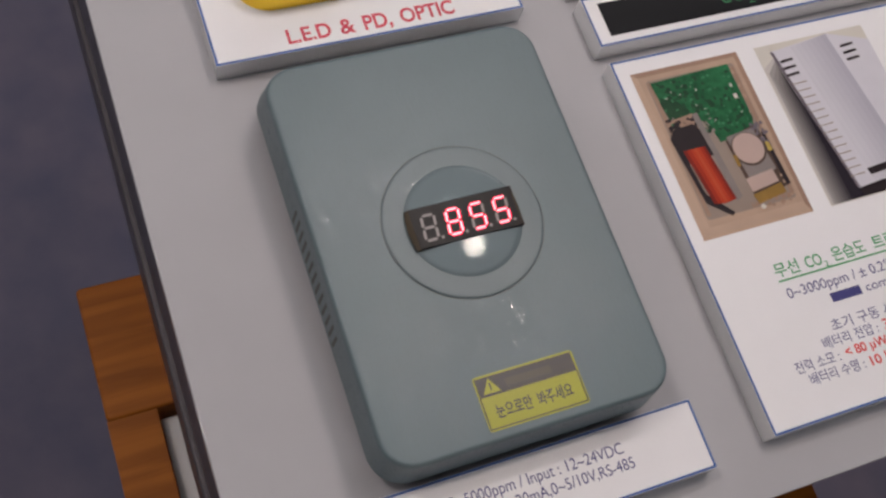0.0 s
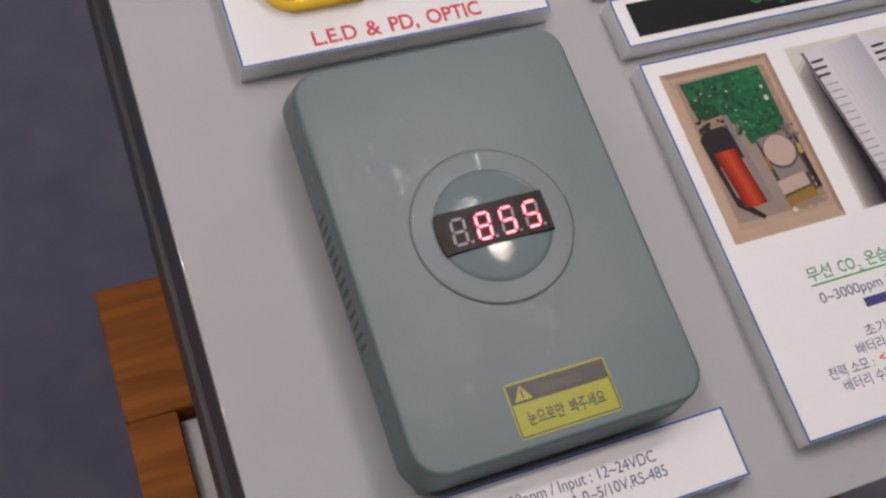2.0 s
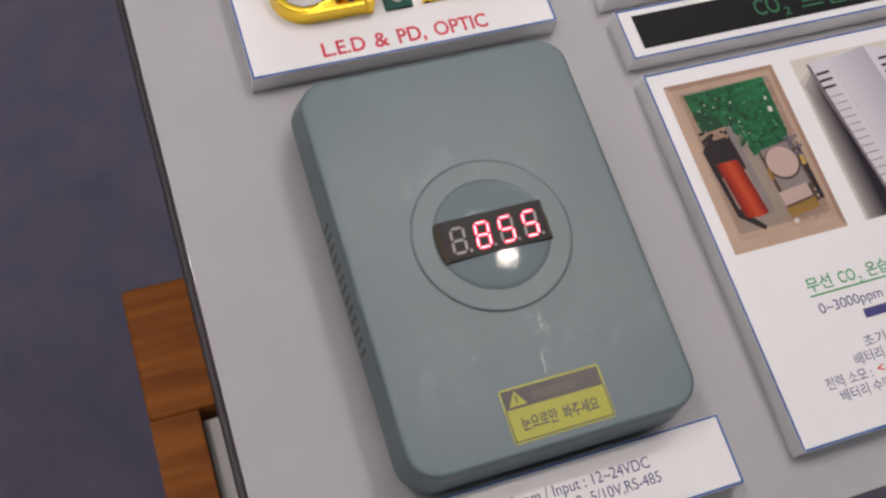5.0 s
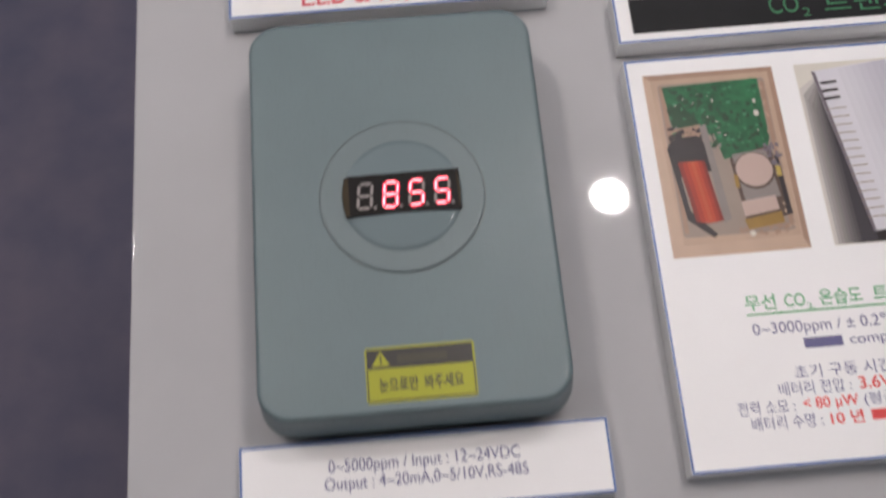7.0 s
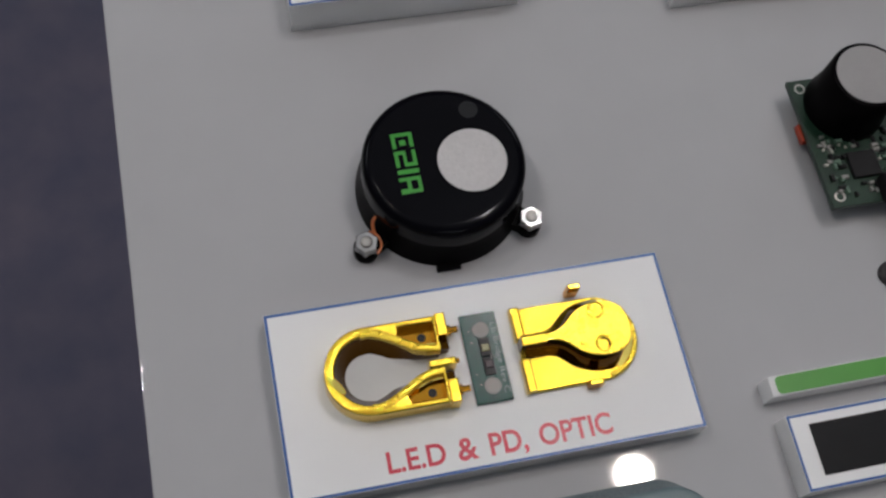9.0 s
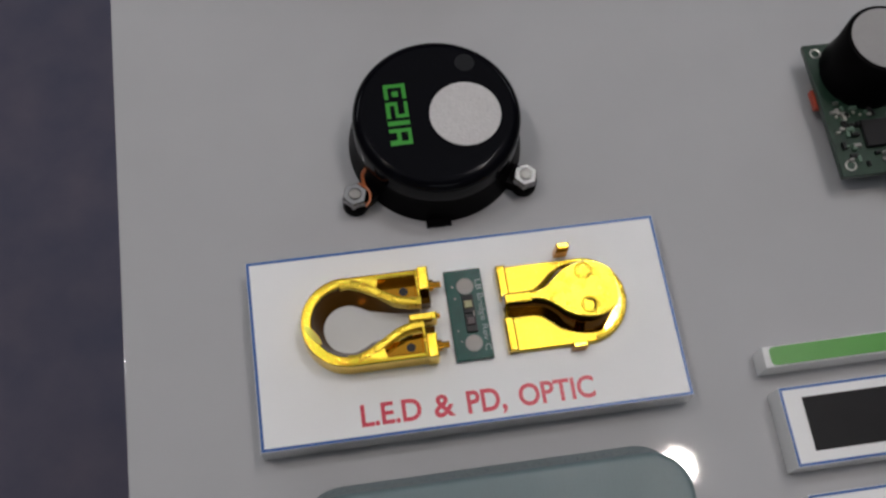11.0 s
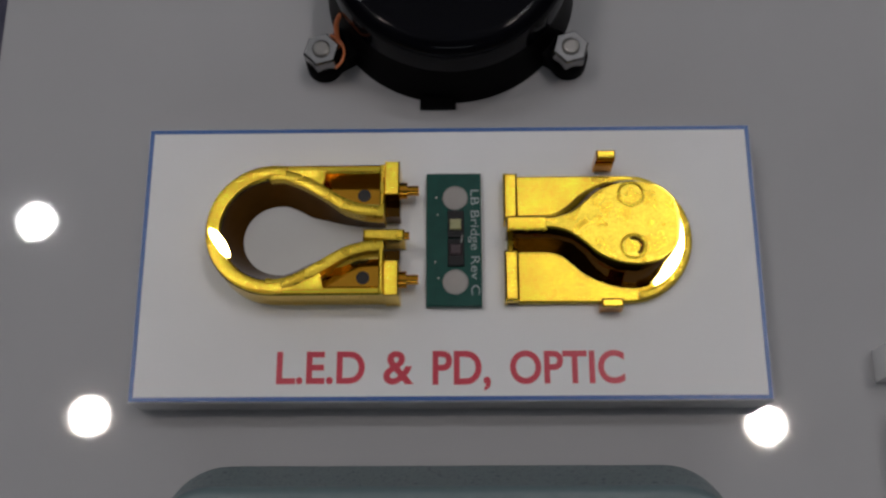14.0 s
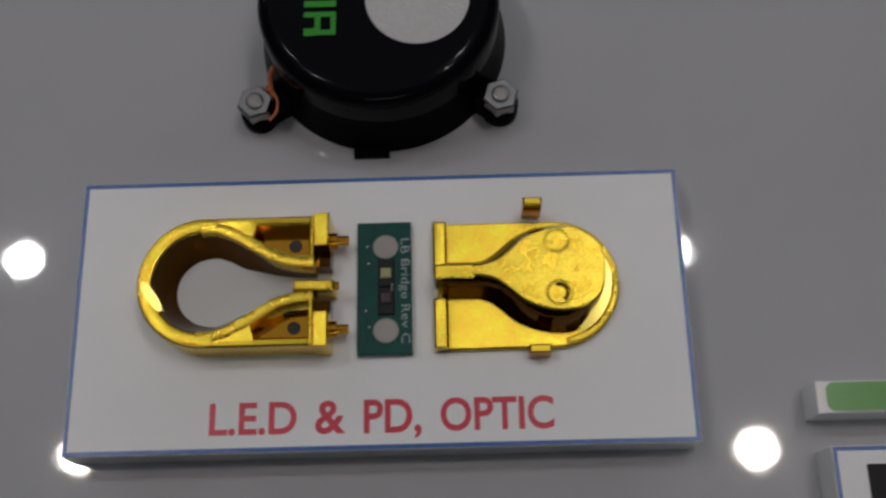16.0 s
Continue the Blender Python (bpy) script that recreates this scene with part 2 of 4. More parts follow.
def glint(m, scale, low, high):
    """Sparse polished scuffs on a matt surface, which catch the lamps as sparks."""
    n, l = m.node_tree.nodes, m.node_tree.links
    tc, mp, no, bp = n.new("ShaderNodeTexCoord"), n.new("ShaderNodeMapping"), n.new("ShaderNodeTexNoise"), n.new("ShaderNodeBump")
    mp.inputs["Scale"].default_value = (scale, scale * 0.08, scale)
    no.inputs["Scale"].default_value, no.inputs["Detail"].default_value = 1.0, 2
    mr = n.new("ShaderNodeMapRange")
    mr.inputs["From Min"].default_value, mr.inputs["From Max"].default_value = low, high
    dots, mrd, top = n.new("ShaderNodeTexNoise"), n.new("ShaderNodeMapRange"), n.new("ShaderNodeMath")
    dots.inputs["Scale"].default_value, dots.inputs["Detail"].default_value = scale * 0.5, 0
    mrd.inputs["From Min"].default_value, mrd.inputs["From Max"].default_value = low + 0.10, high + 0.10
    mr.inputs["To Max"].default_value = 0.8
    top.operation = "MAXIMUM"
    bp.inputs["Strength"].default_value, bp.inputs["Distance"].default_value = 0.08, 0.0003
    l.new(tc.outputs["Object"], mp.inputs["Vector"])
    l.new(tc.outputs["Object"], dots.inputs["Vector"])
    l.new(mp.outputs["Vector"], no.inputs["Vector"])
    l.new(no.outputs["Fac"], mr.inputs["Value"])
    l.new(dots.outputs["Fac"], mrd.inputs["Value"])
    l.new(mr.outputs[0], top.inputs[0])
    l.new(mrd.outputs[0], top.inputs[1])
    l.new(top.outputs[0], bp.inputs["Height"])
    l.new(top.outputs[0], n["Principled BSDF"].inputs["Coat Weight"])
    l.new(bp.outputs["Normal"], n["Principled BSDF"].inputs["Coat Normal"])


glint(GREY_ABS, 2800, 0.56, 0.70)
glint(LENS_RING, 1500, 0.60, 0.72)


# ---- mesh helpers: all sizes in millimetres, z above the white board ----
def thing(name, x, y, z, label, category, group="", kind=""):
    """An empty at the base of a thing; x, y, z in mm on the board."""
    ob = new(name)
    ob.empty_display_size = 0.01
    ob.location = (x * MM, y * MM, TOP + z * MM)
    return tagged(ob, label, category, group, kind)


def part(name, bm, mat, parent, label="", smooth=None, top=None):
    """Links a bmesh given in mm (board coordinates, or local ones for a nested part) as one mesh under parent."""
    bmesh.ops.recalc_face_normals(bm, faces=bm.faces)
    me = bpy.data.meshes.new(name)
    bmesh.ops.scale(bm, vec=(MM, MM, MM), verts=bm.verts)
    root = parent
    off = Vector((0, 0, 0))
    while root is not None:
        off += root.location
        root = root.parent
    bmesh.ops.translate(bm, vec=Vector((0, 0, TOP)) - off, verts=bm.verts)
    bm.to_mesh(me)
    bm.free()
    me.materials.append(mat)
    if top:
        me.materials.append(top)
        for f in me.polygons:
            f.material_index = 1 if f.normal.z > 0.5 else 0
    if smooth is not None:
        me.shade_smooth()
        me.set_sharp_from_angle(angle=radians(smooth))
    ob = new(name, me)
    ob.parent = parent
    if label:
        tagged(ob, label)
    return ob


def rrect(x0, y0, x1, y1, r=0.0, n=6):
    """Outline of a rounded rectangle, counter-clockwise."""
    if r <= 0:
        return [(x0, y0), (x1, y0), (x1, y1), (x0, y1)]
    pts = []
    for cx, cy, a0 in ((x1 - r, y0 + r, -90), (x1 - r, y1 - r, 0), (x0 + r, y1 - r, 90), (x0 + r, y0 + r, 180)):
        for i in range(n + 1):
            a = radians(a0 + 90 * i / n)
            pts.append((cx + r * math.cos(a), cy + r * math.sin(a)))
    return pts


def circle(cx, cy, r, n=48):
    return [(cx + r * math.cos(2 * math.pi * i / n), cy + r * math.sin(2 * math.pi * i / n)) for i in range(n)]


def stack(loops, caps=(True, True), bm=None):
    """A solid out of outlines of equal count, each (points, z), joined from bottom to top."""
    bm = bm or bmesh.new()
    rings = [[bm.verts.new((x, y, z)) for x, y in pts] for pts, z in loops]
    for a, b in zip(rings, rings[1:]):
        for i in range(len(a)):
            j = (i + 1) % len(a)
            bm.faces.new((a[i], a[j], b[j], b[i]))
    if caps[0]:
        bm.faces.new(rings[0][::-1])
    if caps[1]:
        bm.faces.new(rings[-1])
    return bm


def slab(x0, y0, x1, y1, z0, z1, r=0.0, bev=0.3, n=6, bm=None):
    """A block with a bevelled top edge and rounded corners in plan."""
    if r <= 0:
        inner = rrect(x0 + bev, y0 + bev, x1 - bev, y1 - bev)
        return stack([(rrect(x0, y0, x1, y1), z0), (rrect(x0, y0, x1, y1), z1 - bev), (inner, z1)], bm=bm)
    loops = [(rrect(x0, y0, x1, y1, r, n), z0)]
    for k in range(4):
        a = radians(30 * k)
        d = bev * (1 - math.cos(a))
        loops.append((rrect(x0 + d, y0 + d, x1 - d, y1 - d, max(0.05, r - d), n), z1 - bev + bev * math.sin(a)))
    d += 0.3
    loops.append((rrect(x0 + d, y0 + d, x1 - d, y1 - d, max(0.04, r - d), n), z1))
    return stack(loops, bm=bm)


def lathe(cx, cy, profile, n=48, caps=(True, True), bm=None):
    """A turned solid: profile of (radius, z)."""
    if caps[1]:
        profile = list(profile) + [(profile[-1][0] * 0.97, profile[-1][1])]
    return stack([(circle(cx, cy, r, n), z) for r, z in profile], caps, bm)


def flat(pts, z, bm=None):
    bm = bm or bmesh.new()
    bm.faces.new([bm.verts.new((x, y, z)) for x, y in pts])
    return bm


def film(pts, z, t=0.06, bm=None):
    """A thin film of ink or foil, t mm thick."""
    return stack([(pts, z), (pts, z + t)], bm=bm)


def ribbon(pts, width, z0, z1, bev=0.25, bm=None, closed=False):
    """A wall of given width along a line, with bevelled top edges."""
    bm = bm or bmesh.new()
    n = len(pts)
    sides = []
    for i, (x, y) in enumerate(pts):
        a = pts[(i - 1) % n] if (closed or i > 0) else pts[i]
        b = pts[(i + 1) % n] if (closed or i < n - 1) else pts[i]
        d = Vector((b[0] - a[0], b[1] - a[1])).normalized()
        nx, ny = -d.y, d.x
        h = width / 2
        sect = ((h, z0), (h, z1 - bev), (h - bev, z1), (-h + bev, z1), (-h, z1 - bev), (-h, z0))
        sides.append([bm.verts.new((x + nx * o, y + ny * o, z)) for o, z in sect])
    for i in range(n if closed else n - 1):
        a, b = sides[i], sides[(i + 1) % n]
        for k in range(6):
            m = (k + 1) % 6
            bm.faces.new((a[k], a[m], b[m], b[k]))
    if not closed:
        bm.faces.new(sides[0])
        bm.faces.new(sides[-1][::-1])
    return bm


def rod(p, q, r, n=12, bm=None):
    """A round rod from p to q."""
    bm = bm or bmesh.new()
    p, q = Vector(p), Vector(q)
    axis = (q - p).normalized()
    side = axis.orthogonal().normalized()
    up = axis.cross(side)
    rings = [[bm.verts.new(c + r * (math.cos(2 * math.pi * i / n) * side + math.sin(2 * math.pi * i / n) * up)) for i in range(n)] for c in (p, q)]
    for i in range(n):
        j = (i + 1) % n
        bm.faces.new((rings[0][i], rings[0][j], rings[1][j], rings[1][i]))
    bm.faces.new(rings[0][::-1])
    bm.faces.new(rings[1])
    return bm


def hose(points, r, n=10, steps=8):
    """A round cable along a smooth line through the points."""
    P = [Vector(p) for p in points]
    P = [2 * P[0] - P[1]] + P + [2 * P[-1] - P[-2]]
    line = []
    for i in range(1, len(P) - 2):
        for k in range(steps):
            t = k / steps
            a, b, c, d = P[i - 1:i + 3]
            line.append(0.5 * (2 * b + (c - a) * t + (2 * a - 5 * b + 4 * c - d) * t * t + (3 * b - a - 3 * c + d) * t ** 3))
    line.append(P[-2])
    bm = bmesh.new()
    rings = []
    for i, c in enumerate(line):
        axis = (line[min(i + 1, len(line) - 1)] - line[max(i - 1, 0)]).normalized()
        side = axis.cross(Vector((0.3, 0.2, 1))).normalized()
        up = side.cross(axis)
        rings.append([bm.verts.new(c + r * (math.cos(2 * math.pi * k / n) * side + math.sin(2 * math.pi * k / n) * up)) for k in range(n)])
    for a, b in zip(rings, rings[1:]):
        for k in range(n):
            j = (k + 1) % n
            bm.faces.new((a[k], a[j], b[j], b[k]))
    bm.faces.new(rings[0][::-1])
    bm.faces.new(rings[-1])
    return bm


def lettering(name, body, x0, y0, x1, y1, z, mat, parent, bold=0.0, label="", turn=0.0):
    """Words in the built-in font, set into the box x0..x1, y0..y1 (mm), as a thin film of ink."""
    cu = bpy.data.curves.new("words", "FONT")
    cu.body, cu.offset = body, bold
    tmp = new("words", cu)
    me = bpy.data.meshes.new_from_object(tmp.evaluated_get(bpy.context.evaluated_depsgraph_get()))
    bpy.data.objects.remove(tmp)
    bm = bmesh.new()
    bm.from_mesh(me)
    bpy.data.meshes.remove(me)
    if turn:
        bmesh.ops.rotate(bm, cent=(0, 0, 0), matrix=Matrix.Rotation(radians(turn), 3, "Z"), verts=bm.verts)
    lo = [min(v.co[k] for v in bm.verts) for k in (0, 1)]
    hi = [max(v.co[k] for v in bm.verts) for k in (0, 1)]
    for v in bm.verts:
        v.co = (x0 + (v.co.x - lo[0]) / (hi[0] - lo[0]) * (x1 - x0), y0 + (v.co.y - lo[1]) / (hi[1] - lo[1]) * (y1 - y0), z)
    return part(name, bm, mat, parent, label)


# ---- room ----
def structure(name, x0, y0, z0, x1, y1, z1, mat, label):
    """A plain slab of the building, in metres."""
    bm = bmesh.new()
    bmesh.ops.create_cube(bm, size=1)
    for v in bm.verts:
        v.co = ((x0 + x1) / 2 + v.co.x * (x1 - x0), (y0 + y1) / 2 + v.co.y * (y1 - y0), (z0 + z1) / 2 + v.co.z * (z1 - z0))
    me = bpy.data.meshes.new(name)
    bm.to_mesh(me)
    bm.free()
    me.materials.append(mat)
    return tagged(new(name, me), label, name.split("_")[0], kind="structure")


structure("floor", -3, -3, -0.1, 3, 3, 0, CARPET, "dull blue-grey carpet of an exhibition hall")
structure("ceiling", -3, -3, CEIL, 3, 3, CEIL + 0.1, CEILING, "pale grey ceiling with round downlights")
structure("wall_north", -3, 3, 0, 3, 3.1, CEIL, WALL, "plain grey partition wall")
structure("wall_south", -3, -3.1, 0, 3, -3, CEIL, WALL, "plain grey partition wall")
structure("wall_east", 3, -3, 0, 3.1, 3, CEIL, WALL, "plain grey partition wall")
structure("wall_west", -3.1, -3, 0, -3, 3, CEIL, WALL, "plain grey partition wall")


def downlight(x, y, glass, label):
    """A round recessed lamp in the ceiling: trim ring and glowing glass. x, y in metres."""
    z = (CEIL - TOP) * 1000
    lamp = thing("downlight", x * 1000, y * 1000, z, label, "ceiling lamp", "ceiling downlights")
    cx, cy = x * 1000, y * 1000
    prof = [(34, z), (34, z - 4), (32, z - 6), (27, z - 6), (21, z - 2), (21, z)]
    part("trim_ring", lathe(cx, cy, prof, 48), TRIM, lamp, smooth=40)
    part("lamp_glass", lathe(cx, cy, [(20.5, z - 2.2), (20.5, z - 3), (16, z - 4.2), (8, z - 5)], 48, (False, True)), glass, lamp, "glowing round lamp glass")
    return lamp


LAMPS = [(-0.440, 0.376, LAMP_COOL), (0.302, 0.366, LAMP_COOL), (-0.357, 0.152, LAMP_WARM), (0.374, 0.139, LAMP_WARM)]
for lx, ly, glass in LAMPS:
    downlight(lx, ly, glass, "cool white round downlight" if glass is LAMP_COOL else "warm white round downlight")


def fill_panel(x, y, w, h):
    """An unseen square panel lamp added to the ceiling as soft fill, metres."""
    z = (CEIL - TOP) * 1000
    lamp = thing("fill_panel_light", x * 1000, y * 1000, z, "unseen square ceiling panel light added as soft fill", "ceiling lamp", "ceiling panel lights")
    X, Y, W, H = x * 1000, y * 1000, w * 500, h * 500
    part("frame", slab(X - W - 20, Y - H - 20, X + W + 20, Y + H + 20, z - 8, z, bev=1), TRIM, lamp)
    part("diffuser", slab(X - W, Y - H, X + W, Y + H, z - 12, z - 8.2, bev=0.5), FILL_GLOW, lamp, "glowing white diffuser")


# unseen panels added for soft light; the third brightens the near sides
fill_panel(-1.7, 1.6, 1.2, 0.6)
fill_panel(1.8, 1.6, 1.2, 0.6)
fill_panel(0.1, -1.7, 0.9, 0.45)
# unseen glowing sheet, added to brighten the gold and soften the light
z = (CEIL - TOP) * 1000
glow_sheet = thing("ceiling_glow_sheet", 0, 400, z, "unseen glowing ceiling sheet added round the downlights to brighten the gold", "ceiling lamp")
part("sheet", slab(-850, -250, 850, 1050, z - 1.6, z - 0.3, 0, 0.3), GLOW_SHEET, glow_sheet)

# ---- wooden stand, dark case and white board ----
FX0, FX1, FY0, FY1, FZ = -60.5, 255, -320, 40, -230
stand = thing("wooden_stand", 100, -140, -1050, "varnished orange-brown wooden stand under the display case", "stand")
part("back_rail", slab(FX0, -26, FX1, FY1, FZ - 40, FZ, 2.5, 1.5), WOOD_X, stand, "light back rail with crosswise grain", smooth=40)
for rx0, rx1 in ((FX0, FX0 + 22.5), (FX1 - 22.5, FX1)):
    part("side_rail", slab(rx0, FY0, rx1, -26.05, FZ - 40, FZ - 0.1, 0.3, 0.2), WOOD_X, stand, "darker side rail", smooth=40)
part("shelf", slab(FX0 + 23, FY0 + 2, FX1 - 23, -28.5, FZ - 22, FZ - 12, 1, 1), TRIM, stand, "pale grey shelf inside the stand")
part("front_rail", slab(FX0, FY0 - 22, FX1, FY0 - 0.5, FZ - 40, FZ, 3, 2.0), WOOD_X, stand, smooth=40)
for lx in (FX0 + 2, FX1 - 40):
    for ly in (FY0 - 18, FY1 - 40):
        part("leg", slab(lx, ly, lx + 36, ly + 36, -1050, FZ - 40.3, 3, 1.0), WOOD_Z, stand, smooth=40)

BX0, BX1, BY0, BY1 = -29, 262, -155, 330
case = thing("display_case", 110, 80, FZ, "dark purple-grey laminate case standing on the wooden stand", "display case")
for px0, px1 in ((BX0 + 0.5, BX0 + 16), (BX1 - 16, BX1 - 0.5)):
    part("side_panel", slab(px0, BY0 + 0.5, px1, BY1 - 0.5, -105, -6.2, 0, 0.6), CASE_LIP, case, "grey side panel")
part("front_panel", slab(BX0 + 16.2, BY0 + 0.5, BX1 - 16.2, BY0 + 16, -105, -6.2, 0, 0.6), CASE_SIDE, case)
part("back_panel", slab(BX0 + 16.2, BY1 - 16, BX1 - 16.2, BY1 - 0.5, -105, -6.2, 0, 0.6), CASE_LIP, case)
# near-black colour stands for the shadow in the gap
part("recess", slab(BX0 + 6, BY0 + 6, BX1 - 6, BY1 - 6, -135, -105.2, 0, 0.6), CASE_GAP, case, "recessed joint, gap shadow in its colour")
part("plinth", slab(BX0 - 1, BY0 + 1, BX1 + 1, BY1 + 1, FZ + 0.2, -135.2, 2, 1.0), CASE_SIDE, case, "dark lower plinth")

board = thing("display_board", 110, 80, -6, "glossy white acrylic board carrying sensors and signs", "display board")
part("sheet", slab(BX0, BY0, BX1, BY1, -6, 0, 2.5, 0.3, 8), BOARD, board, smooth=30)


# ---- signs ----
def sign(name, x0, y0, x1, y1, label, z1=SIGN, border=True, inset=0.0, line=0.55):
    """A printed acrylic sign: milky block, white film, thin blue frame line."""
    s = thing(name, (x0 + x1) / 2, (y0 + y1) / 2, 0, label, "sign", "acrylic signs on the board")
    part("block", slab(x0, y0, x1, y1, 0.05, z1 - 0.12, 0, 0.15), ACRYL, s)
    part("film", film(rrect(x0 + 0.1, y0 + 0.1, x1 - 0.1, y1 - 0.1), z1 - 0.11, 0.1), PRINT, s, "white printed film")
    if border:
        bm = bmesh.new()
        a, b = 0.15, 0.15 + line
        for p in ((x0 + a, y0 + a, x1 - a, y0 + b), (x0 + a, y1 - b, x1 - a, y1 - a), (x0 + a, y0 + b, x0 + b, y1 - b), (x1 - b, y0 + b, x1 - a, y1 - b)):
            film(rrect(*p), z1, 0.04, bm)
        part("border", bm, BLUE, s, "thin blue border line")
    return s


optic = sign("optic_sign", -0.4, -0.1, 92.4, 42.6, "white acrylic sign with blue border lettered L.E.D & PD, OPTIC", line=0.65)
for body, x0, x1, y0 in (("L.E.D", 21.0, 33.8, 2.5), ("&", 36.5, 40.9, 2.4), ("PD,", 43.6, 52.0, 1.5), ("OPTIC", 54.8, 71.3, 2.4)):
    lettering("lettering", body, x0, y0, x1, 7.3, SIGN + 0.03, RED_INK, optic, 0.022, "red lettering")

spec = sign("specification_sign", 0.3, -143.4, 92.2, -124.6, "narrow white acrylic sign with ppm and voltage lettering", line=0.6)
lettering("lettering", "0~5000ppm / Input : 12~24VDC", 22.3, -133.6, 69.6, -129.7, SIGN + 0.03, NAVY_INK, spec, 0.0, "dark blue lettering")
lettering("lettering", "Output : 4~20mA,0~5/10V,RS-485", 21.2, -137.8, 71.2, -134.0, SIGN + 0.03, NAVY_INK, spec, 0.0, "dark blue lettering")

IX0, IX1 = 110.9, 232
info = sign("information_sign", IX0, -141, IX1, -24.2, "large white acrylic sign with two photographs and lettering", line=0.6)
Z = SIGN + 0.03
head = sign("title_sign", 110.6, -18.5, IX1, -1.1, "white acrylic sign with black title panel and green lettering", line=0.6)
part("title_panel", film(rrect(115.3, -15.5, IX1 - 4.6, -3.8), Z, 0.05), BLACK_INK, head, "black printed panel")
lettering("lettering", "CO", 155.6, -12.4, 164.2, -6.6, Z + 0.1, DIM_GREEN_INK, head, 0.0, "green lettering")
lettering("lettering", "2", 165.0, -14.0, 167.2, -11.2, Z + 0.1, DIM_GREEN_INK, head)
lettering("lettering", "트랜스미터", 171.5, -13.5, 213, -6.2, Z + 0.1, DIM_GREEN_INK, head)

strip = thing("green_strip", 170, 6, 0, "white acrylic bar with a green film on top", "sign", "acrylic signs on the board")
part("block", slab(109.6, 3.6, IX1, 8.4, 0.05, SIGN - 0.2, 0, 0.15), ACRYL, strip)
part("film", film(rrect(111.0, 3.9, IX1 - 0.1, 8.1, 1.2), SIGN - 0.18, 0.1), GREEN_TAPE, strip, "green film")

upper = sign("panel_sign", 17.4, 121, 78, 172, "white acrylic sign with a black printed panel", z1=11)
part("printed_panel", film(rrect(21.5, 125.2, 74, 168), 11.03, 0.05), BLACK_INK, upper, "black printed panel")
second = sign("panel_sign", 119, 113.5, 205, 170, "white acrylic sign with a black printed panel", z1=8)
part("printed_panel", film(rrect(124, 119, 200, 166), 8.03, 0.05), BLACK_INK, second, "black printed panel")


# words of the information sign
def words(body, x0, y0, x1, y1, mat, bold=0.0):
    lettering("lettering", body, x0, y0, x1, y1, Z, mat, info, bold, "printed lettering")


words("무선", 131.9, -100.6, 139.9, -96.3, GREEN_INK, 0.012)
words("CO", 142.2, -100.3, 147.6, -96.8, GREEN_INK, 0.012)
words("2,", 148.0, -101.6, 149.8, -99.6, GREEN_INK)
words("온습도", 151.4, -100.6, 162.6, -96.3, GREEN_INK, 0.012)
words("트랜스미터", 165.5, -100.6, 186, -96.3, GREEN_INK, 0.012)
part("underline", film(rrect(131.8, -101.9, 186.2, -101.4), Z, 0.04), GREEN_INK, info)
words("0~3000ppm / ± 0.2℃ /", 132.6, -108.0, 173, -103.9, NAVY_INK)
part("plain_bar", film(rrect(145.0, -111.6, 155.0, -108.9), Z, 0.04), NAVY_INK, info, "illegible word as a plain bar")
words("compliant", 156.8, -112.2, 174.5, -108.8, NAVY_INK)
words("초기 구동 시간 :", 141.0, -119.3, 168, -115.9, NAVY_INK)
words("배터리 전압 :", 136.2, -123.4, 154.6, -120.0, NAVY_INK)
words("3.6V", 156.6, -123.2, 165.0, -120.0, SCARLET_INK, 0.015)
words("전력 소모 :", 125.0, -127.6, 139.4, -124.2, NAVY_INK)
words("< 80 μW", 141.5, -127.7, 155.6, -124.3, SCARLET_INK, 0.02)
words("(평균 전력)", 157.0, -127.8, 175.0, -124.2, NAVY_INK)
words("배터리 수명 :", 127.8, -131.6, 145.6, -128.2, NAVY_INK)
words("10 년", 147.6, -131.6, 156.0, -128.2, SCARLET_INK, 0.02)
part("plain_bar", film(rrect(158, -131.2, 174, -128.6), Z, 0.04), SCARLET_INK, info, "illegible word as a plain bar")


# ---- photograph of the open transmitter, printed flat ----
def ink(name, pts, mat, lift, parent):
    return part(name, film(pts, Z + lift, 0.03), mat, parent)


def quad(x0, y0, x1, y1, r=0.0):
    return rrect(x0, y0, x1, y1, r, 4)


PX, PY, PW, PH = 115.6, -84.6, 36.7, 55.1
photo = part("photograph", film(quad(PX, PY, PX + PW, PY + PH), Z, 0.03), PEACH, info, "printed photograph of an open sensor circuit")


def at(u0, v0, u1, v1, r=0.0):
    """A rectangle inside the photograph; u across, v down, both 0 to 1."""
    return quad(PX + u0 * PW, PY + (1 - v1) * PH, PX + u1 * PW, PY + (1 - v0) * PH, r)


def poly(*uv):
    return [(PX + u * PW, PY + (1 - v) * PH) for u, v in uv][::-1]


ink("printed_shape", poly((0, 0), (1, 0), (0.975, 0.025), (0.05, 0.03)), PEACH_DARK, 0.04, photo)
ink("printed_shape", poly((1, 0), (1, 1), (0.96, 0.95), (0.96, 0.025)), PEACH_DARK, 0.04, photo)
ink("printed_shape", poly((0.05, 0.03), (0.96, 0.025), (0.95, 0.93), (0.09, 0.94)), PH_TAN, 0.07, photo)
ink("printed_shape", at(0.10, 0.06, 0.92, 0.90, 1.0), PH_TAUPE, 0.10, photo)
ink("printed_shape", at(0.11, 0.07, 0.145, 0.88, 0.4), PEACH_DARK, 0.13, photo)
ink("printed_shape", at(0.88, 0.08, 0.915, 0.88, 0.4), PEACH_DARK, 0.13, photo)
